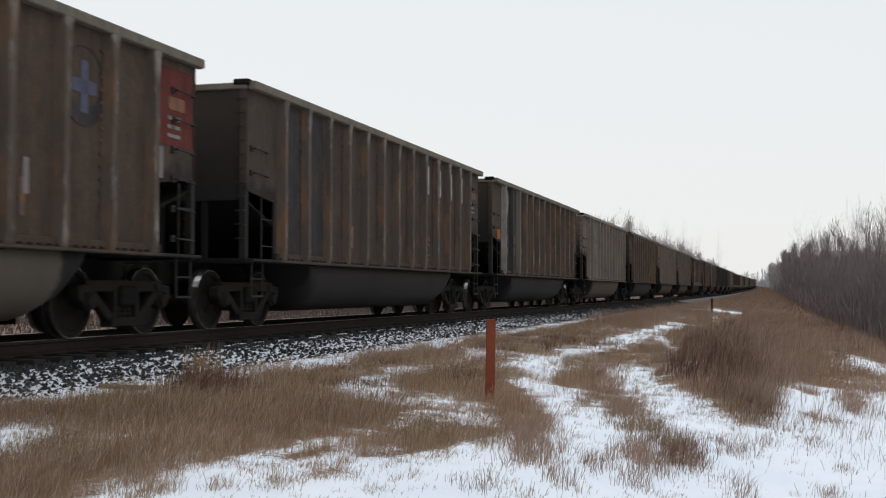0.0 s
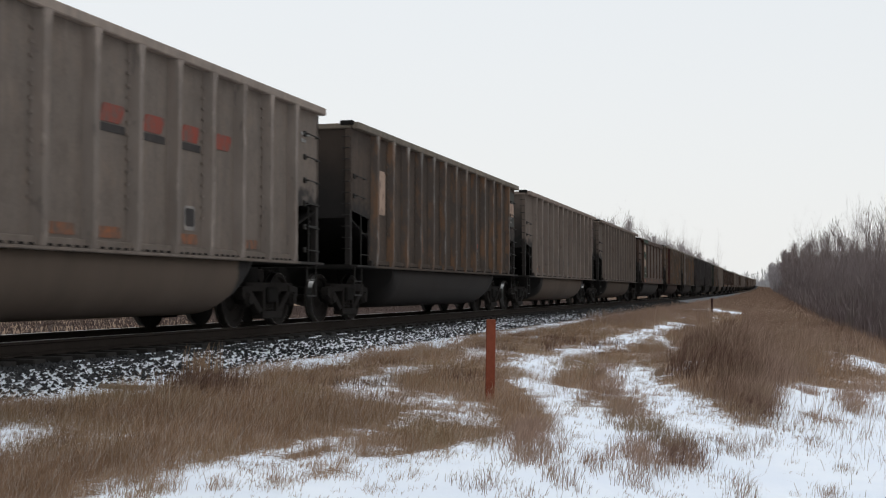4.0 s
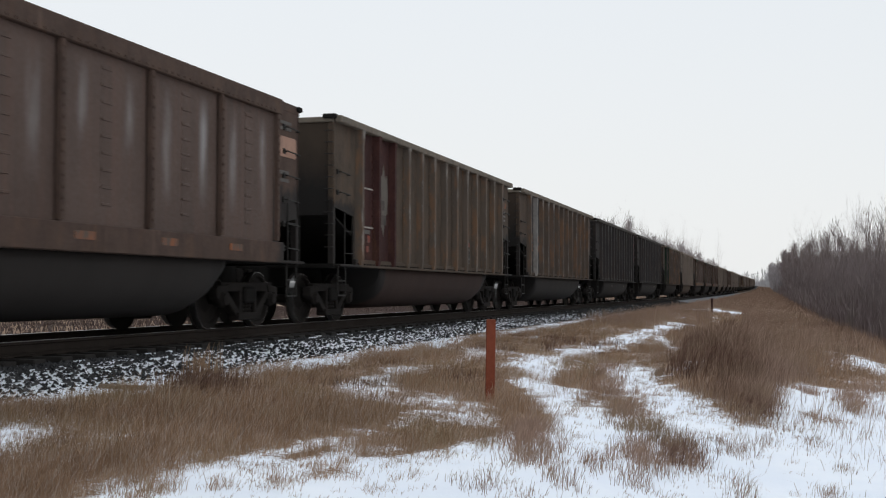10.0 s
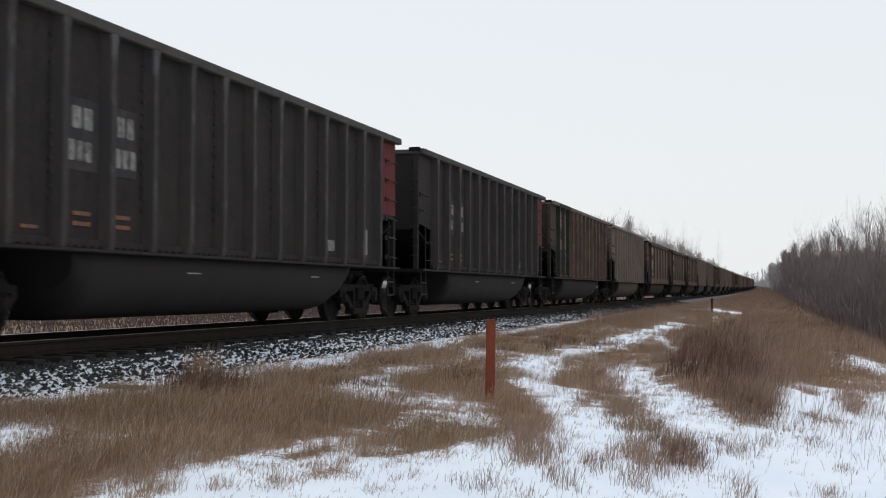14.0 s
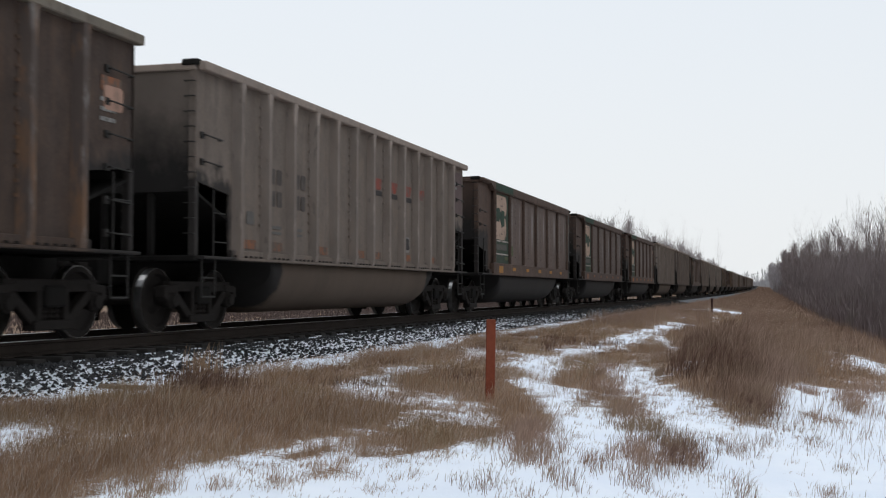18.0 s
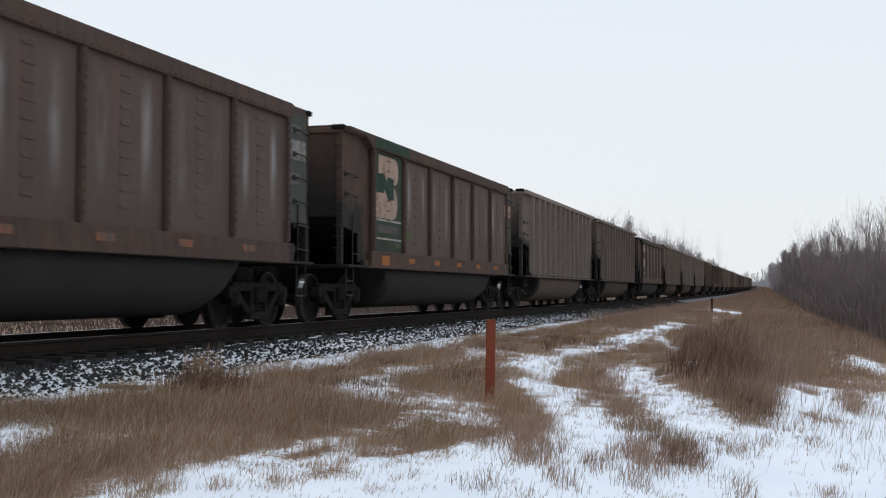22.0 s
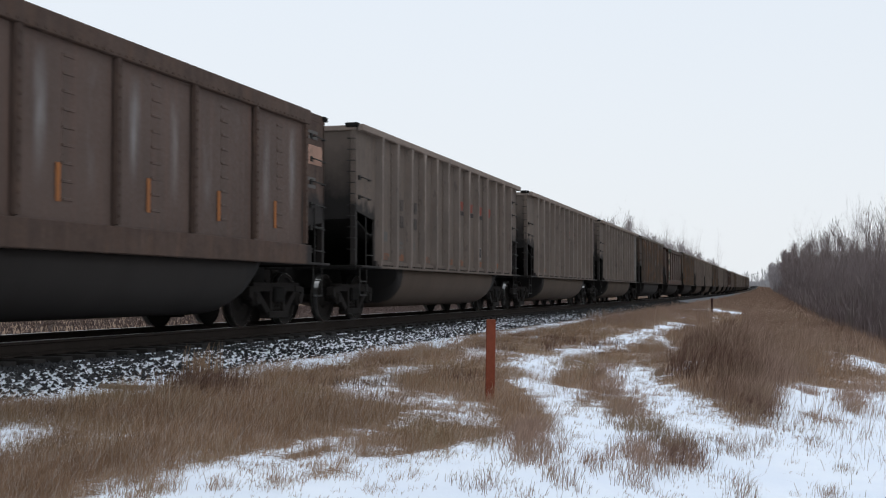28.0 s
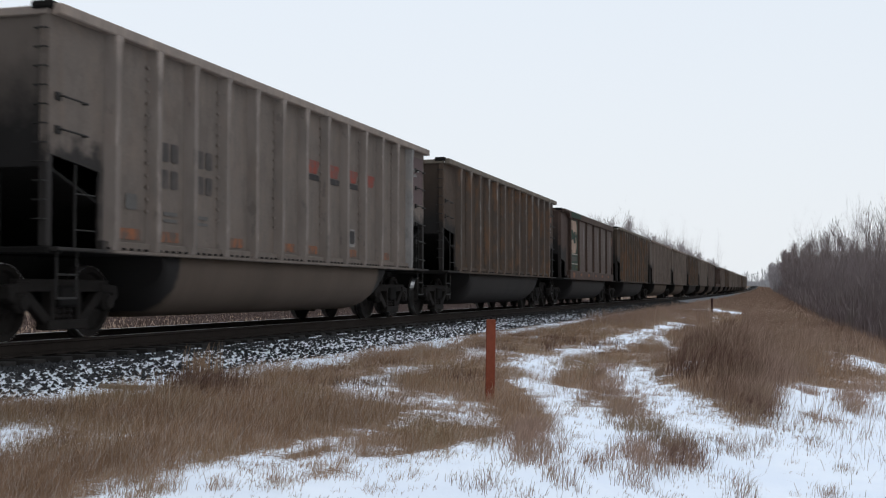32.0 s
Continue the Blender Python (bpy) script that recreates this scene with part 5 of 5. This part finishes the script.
    blades("dark_weeds", dark, M_DARKWEED, "dark red-brown dead weeds standing in the grass", 0.0022, (0.05, 0.8), 17, 0.2)
    stalks = [(rnd.gauss(-6.75, 0.10), rnd.gauss(13.0, 0.22), -0.42, rnd.uniform(0.2, 0.45)) for _ in range(70)]
    blades("tall_stalks", stalks, M_GRASS, "few tall golden stalks growing out of the ballast", 0.004, (0.05, 0.3), 14)
    # the field beyond the track
    far = []
    for _ in range(42000):
        y = 5 + 170 * rnd.random() ** 1.3
        x = rnd.uniform(-46, -21)
        far.append((x, y, land(x, y), rnd.uniform(0.16, 0.34)))
    blades("field_grass", far, M_FIELD, "dry grass field beyond the railway track", 0.007, (0.2, 1.2))


grow()


def make_plank():
    """A short grey board that lies in the snow at the foot of the ballast."""
    board = tagged(new("plank"), "short weathered grey-brown board lying in the snow", "plank")
    board.matrix_basis = pose(-6.55, 10.9, land(-6.55, 10.9) + 0.025, 0, 3, 20)
    part("board", mesh_of("board", b_box(-0.24, 0.24, -0.06, 0.06, -0.02, 0.02), 0.005), M_BOARD, board)


M_BOARD = simple("weathered_board", (0.16, 0.12, 0.09), 0.9, 0.0, 12, 0.5)
make_plank()


# ---- bare trees ----
def strips(segs, name, pointed=False):
    """Branches as three-sided tapered tubes, or spikes where far off, in one mesh: (p, q, r0, r1)."""
    s = np.array([(*p, *q, a, b) for p, q, a, b in segs])
    n = len(s)
    p, q = s[:, 0:3], s[:, 3:6]
    d = q - p
    d /= np.maximum(1e-6, np.linalg.norm(d, axis=1))[:, None]
    ref = np.where(np.abs(d[:, 2:3]) < 0.9, np.array([[0, 0, 1.0]]), np.array([[1.0, 0, 0]]))
    a = np.cross(d, ref)
    a /= np.linalg.norm(a, axis=1)[:, None]
    b = np.cross(d, a)
    rim = 1 if pointed else 3
    v = np.empty((n, 3 + rim, 3))
    for i in range(3):
        c, t = math.cos(2.094 * i), math.sin(2.094 * i)
        v[:, i] = p + (a * c + b * t) * s[:, 6:7]
        if not pointed:
            v[:, i + 3] = q + (a * c + b * t) * s[:, 7:8]
    if pointed:
        v[:, 3] = q
    i0 = np.arange(n)[:, None] * (3 + rim)
    f = np.concatenate([i0 + np.array([[i, (i + 1) % 3, 3] if pointed else [i, (i + 1) % 3, 3 + (i + 1) % 3, 3 + i]]) for i in range(3)])
    me = bpy.data.meshes.new(name)
    me.from_pydata(v.reshape(-1, 3).tolist(), [], f.tolist())
    return me


def tree_shape(seed, height, spread, levels=3, twigs=9, fan=0.7):
    """A slim bare tree: trunk and twig segments, branching upwards."""
    rnd = random.Random(seed)
    trunk, twig = [], []
    p = Vector((0, 0, -0.3))
    lean = Vector((rnd.uniform(-0.06, 0.06), rnd.uniform(-0.06, 0.06), 1.0))
    n = 7
    r = height * 0.0034
    nodes = []
    for i in range(n):
        q = p + (lean + Vector((rnd.uniform(-0.07, 0.07), rnd.uniform(-0.07, 0.07), 0))) * (height / n)
        r1 = r * 0.80
        trunk.append((p, q, r, r1))
        nodes.append((p, q, r1, i / n))
        p, r = q, r1

    def grow_limb(p, d, length, r, depth):
        q = p + d * length * 0.5
        d2 = (d + Vector((rnd.uniform(-0.15, 0.15), rnd.uniform(-0.15, 0.15), 0.28))).normalized()
        e = q + d2 * length * 0.5
        twig.append((p, q, r, r * 0.75)), twig.append((q, e, r * 0.75, max(0.003, r * 0.35)))
        if depth:
            for j in range(3):
                t = rnd.uniform(0.25, 1.0)
                base = p.lerp(q, t * 2) if t < 0.5 else q.lerp(e, t * 2 - 1)
                nd = (d2 + Vector((rnd.uniform(-fan, fan), rnd.uniform(-fan, fan), rnd.uniform(0.1, 0.7)))).normalized()
                grow_limb(base, nd, length * rnd.uniform(0.5, 0.85), max(0.0028, r * 0.45), depth - 1)
    for k in range(twigs):
        a, b, rr, t = nodes[rnd.randint(1, n - 1)]
        base = a.lerp(b, rnd.random())
        ang = rnd.uniform(0, 6.283)
        d = Vector((math.cos(ang) * spread, math.sin(ang) * spread, rnd.uniform(0.55, 1.6))).normalized()
        grow_limb(base, d, height * rnd.uniform(0.14, 0.28) * (1.15 - 0.6 * t), rr * 0.33, levels - 1)
    return trunk, twig


def tree_kinds():
    kinds = []
    for i, (h, sp, tw) in enumerate(((7.0, 0.34, 24), (8.0, 0.30, 26), (6.0, 0.38, 22), (7.5, 0.34, 26), (9.0, 0.30, 27))):
        a, b = tree_shape(100 + i, h, sp, 3, tw)
        kinds.append((strips(a, "trunk"), strips(b, "crown", True)))
    return kinds


KINDS = tree_kinds()


def plant(x, y, k, size, turn, label, group, twig=None):
    t = tagged(new("bare_tree"), label, "tree", group)
    t.matrix_basis = pose(x, y, land(x, y) - 0.05, 0, 0, turn) @ Matrix.Diagonal((size, size, size, 1))
    part("trunk", KINDS[k][0], M_TRUNK, t)
    part("crown", KINDS[k][1], twig or M_TWIG, t)
    return t


# Paler than the near twigs, with distance haze put into the colour.
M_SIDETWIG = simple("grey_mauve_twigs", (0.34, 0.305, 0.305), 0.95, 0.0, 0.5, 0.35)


def wood_edge(y):
    """Where the wood on the field's side begins."""
    return max(-1.2, 2.6 + max(0.0, 62 - y) * 0.09 - max(0.0, y - 70) * 0.011) + 0.7 * noise.noise((y * 0.06, 0, 0))


def woods():
    rnd = random.Random(31)
    # right of the line: a thick edge of young aspens
    for i in range(160):
        y = 46 + 170 * rnd.random() ** 1.25
        x = wood_edge(y) + 0.5 + rnd.random() ** 1.3 * 7
        size = rnd.uniform(0.80, 1.12) * (0.58 + 0.0026 * min(y, 250))
        plant(x, y, rnd.randrange(5) if y > 85 else rnd.choice((0, 2, 3)), size, rnd.uniform(0, 360), "bare young aspen in a dense wood edge", "trees of the wood")
    # beyond the track
    for i in range(120):
        y = 152 + 210 * rnd.random()
        x = -21.5 - rnd.random() * 7 - 1.0e-5 * y * y
        k = rnd.randrange(5)
        plant(x, y, k, (rnd.uniform(0.62, 0.92) * 12.2 / (7.0, 8.0, 6.0, 7.5, 9.0)[k] if y < 195 else rnd.uniform(1.3, 1.8) * (0.66 + 0.0013 * y)), rnd.uniform(0, 360), "bare aspen beyond the railway track", "trees beyond the track", M_SIDETWIG)
    plant(-22.5, 462, 4, 2.2, 40, "tall bare aspen standing above the tree line", "trees beyond the track", M_SIDETWIG)


woods()


def far_wood(name, count, place, size, material, label, seed):
    """Trees too many and too far to count, joined: slim trunks with coarse twigs."""
    rnd = random.Random(seed)
    shapes = []
    for k in range(6):
        a, b = tree_shape(500 + k, 8.0, 0.30, 2, 26, 0.8)
        shapes.append(np.array([(*p, *q, max(u, 0.036), max(w, 0.02)) for p, q, u, w in a + b]))
    out = []
    for i in range(count):
        x, y = place(rnd)
        s = shapes[rnd.randrange(6)] * (size(rnd, y))
        t = rnd.uniform(0, 6.283)
        c, d = math.cos(t), math.sin(t)
        m = s.copy()
        for j in (0, 3):
            m[:, j], m[:, j + 1] = s[:, j] * c - s[:, j + 1] * d + x, s[:, j] * d + s[:, j + 1] * c + y
            m[:, j + 2] += land(x, y)
        m[:, 6:8] *= min(1.0, max(0.38, abs(y) / 220.0))
        out.append(m)
    segs = np.concatenate(out)
    me = strips([((r[0], r[1], r[2]), (r[3], r[4], r[5]), r[6], r[7]) for r in segs], name, True)
    me.materials.append(material)
    tagged(new(name, me), label, "wood", kind="stuff")


# Middle-distance twigs, their colour lightened to stand for haze.
M_MIDTWIG = simple("haze_mauve_twigs", (0.34, 0.31, 0.315), 0.95, 0.0, 0.5, 0.35)
far_wood("aspen_wood", 620, lambda r: ((lambda y: (wood_edge(y) + 0.6 + r.random() ** 1.2 * 13, y))(50 + 400 * r.random() ** 1.8)), lambda r, y: r.uniform(0.78, 1.05) * (0.58 + 0.0022 * min(y, 320)), M_TWIG, "dense leafless wood of young aspens", 51)
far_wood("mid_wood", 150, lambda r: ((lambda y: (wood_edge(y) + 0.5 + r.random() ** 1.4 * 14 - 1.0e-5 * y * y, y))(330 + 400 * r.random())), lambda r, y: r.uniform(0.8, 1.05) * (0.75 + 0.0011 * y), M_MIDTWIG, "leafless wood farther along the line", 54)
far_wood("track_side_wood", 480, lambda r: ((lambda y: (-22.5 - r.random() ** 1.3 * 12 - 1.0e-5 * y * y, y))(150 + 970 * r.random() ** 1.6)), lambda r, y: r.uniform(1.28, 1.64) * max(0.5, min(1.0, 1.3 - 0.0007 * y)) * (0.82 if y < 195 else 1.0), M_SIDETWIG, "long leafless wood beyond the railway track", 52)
# Added out of view: these trees hold low sky light off the train.
far_wood("field_wood", 110, lambda r: (24 + r.random() * 14, -130 + 165 * r.random()), lambda r, y: r.uniform(0.95, 1.25), M_TWIG, "unseen leafless wood added to block low sky light", 55)
far_wood("distant_wood", 160, lambda r: ((lambda y: (r.uniform(-45, 30) - 1.0e-5 * y * y if y > 850 else r.choice((r.uniform(-75, -14), r.uniform(-6, 16), r.uniform(-6, 16), r.uniform(0, 60))) - 1.0e-5 * y * y, y))(r.uniform(680, 1000))), lambda r, y: r.uniform(0.95, 1.4), M_FARTWIG, "leafless wood at the end of the view, paled as by haze", 53)


# ---- brush under the wood ----
def brush():
    rnd = random.Random(41)
    spots = []
    for _ in range(52000):
        y = 40 + 330 * rnd.random() ** 1.6
        deep = rnd.random() ** 1.3 * 8
        x = wood_edge(y) + deep
        h = rnd.uniform(0.4, 1.0) * (1.3 + 1.15 * deep) * (0.95 + 0.7 * noise.noise((x * 0.35, y * 0.12, 0)))
        spots.append((x, y, land(x, y), max(0.3, min(rnd.uniform(3.4, 4.3) + 0.016 * y, h))))
    ob = blades("undergrowth", spots, M_BRUSH, "dense leafless mauve-brown brush under the trees", 0.0055, (0.02, 0.45), 15)
    tagged(ob, category="brush")


def far_brush():
    rnd = random.Random(43)
    spots, near = [], []
    for _ in range(5000):
        y = 330 + 260 * rnd.random()
        x = wood_edge(y) + rnd.random() * 9 - 4.0e-6 * y * y
        near.append((x, y, land(x, y), rnd.uniform(1.5, 5.5)))
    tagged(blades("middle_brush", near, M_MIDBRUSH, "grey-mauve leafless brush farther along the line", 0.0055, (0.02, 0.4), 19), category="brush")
    for _ in range(6500):
        y = 480 + 500 * rnd.random()
        x = rnd.uniform(-0.5, 14) - 1.0e-5 * y * y if y < 660 else (rnd.uniform(-45, 20) if y > 850 else rnd.choice((rnd.uniform(-60, -14), rnd.uniform(-6, 16)))) - 1.0e-5 * y * y
        spots.append((x, y, land(x, y), rnd.uniform(1.5, 5.5)))
    tagged(blades("distant_brush", spots, M_FARTWIG, "leafless brush below the distant trees, paled as by haze", 0.0065, (0.02, 0.4), 18), category="brush")


# Brush farther along the line, haze mixed into its colour.
M_MIDBRUSH = island("haze_mauve_brush", (0.19, 0.165, 0.165), (0.30, 0.27, 0.27))
far_brush()
M_BRUSH = island("mauve_brown_brush", (0.185, 0.146, 0.142), (0.290, 0.232, 0.226))
brush()


# ---- movement ----
def run(t):
    """How far the train has come by t seconds, in metres; it slows a little."""
    u = t / 32.0
    return 10.96 * t + 13.562 * u ** 2 - 65.67 * u ** 3 + 75.445 * u ** 4 - 29.164 * u ** 5


def motions():
    first = WHEELSETS[0]
    walk(first, [(i / FPS, pose(0, 0, 0, 0, 0, 0) @ Matrix.Rotation(run(i / FPS) / 0.457, 4, "X")) for i in range(32 * FPS + 1)])
    keys = first.animation_data
    for w in WHEELSETS[1:]:
        w.rotation_mode = "QUATERNION"
        own = w.animation_data_create()
        own.action = keys.action
        own.action_slot = keys.action_slot
    for n, car in enumerate(TRAIN):
        rows = []
        for j in range(33):
            y = 15.727 - CAR / 2 + n * CAR - run(float(j))
            x, z = bend(y)
            yy = max(0.0, y)
            rows.append((float(j), pose(x, y, z, math.degrees(1.6e-5 * min(max(0.0, yy - 50), 700)), 0, math.degrees(2.0e-5 * yy))))
        walk(car, rows)


motions()
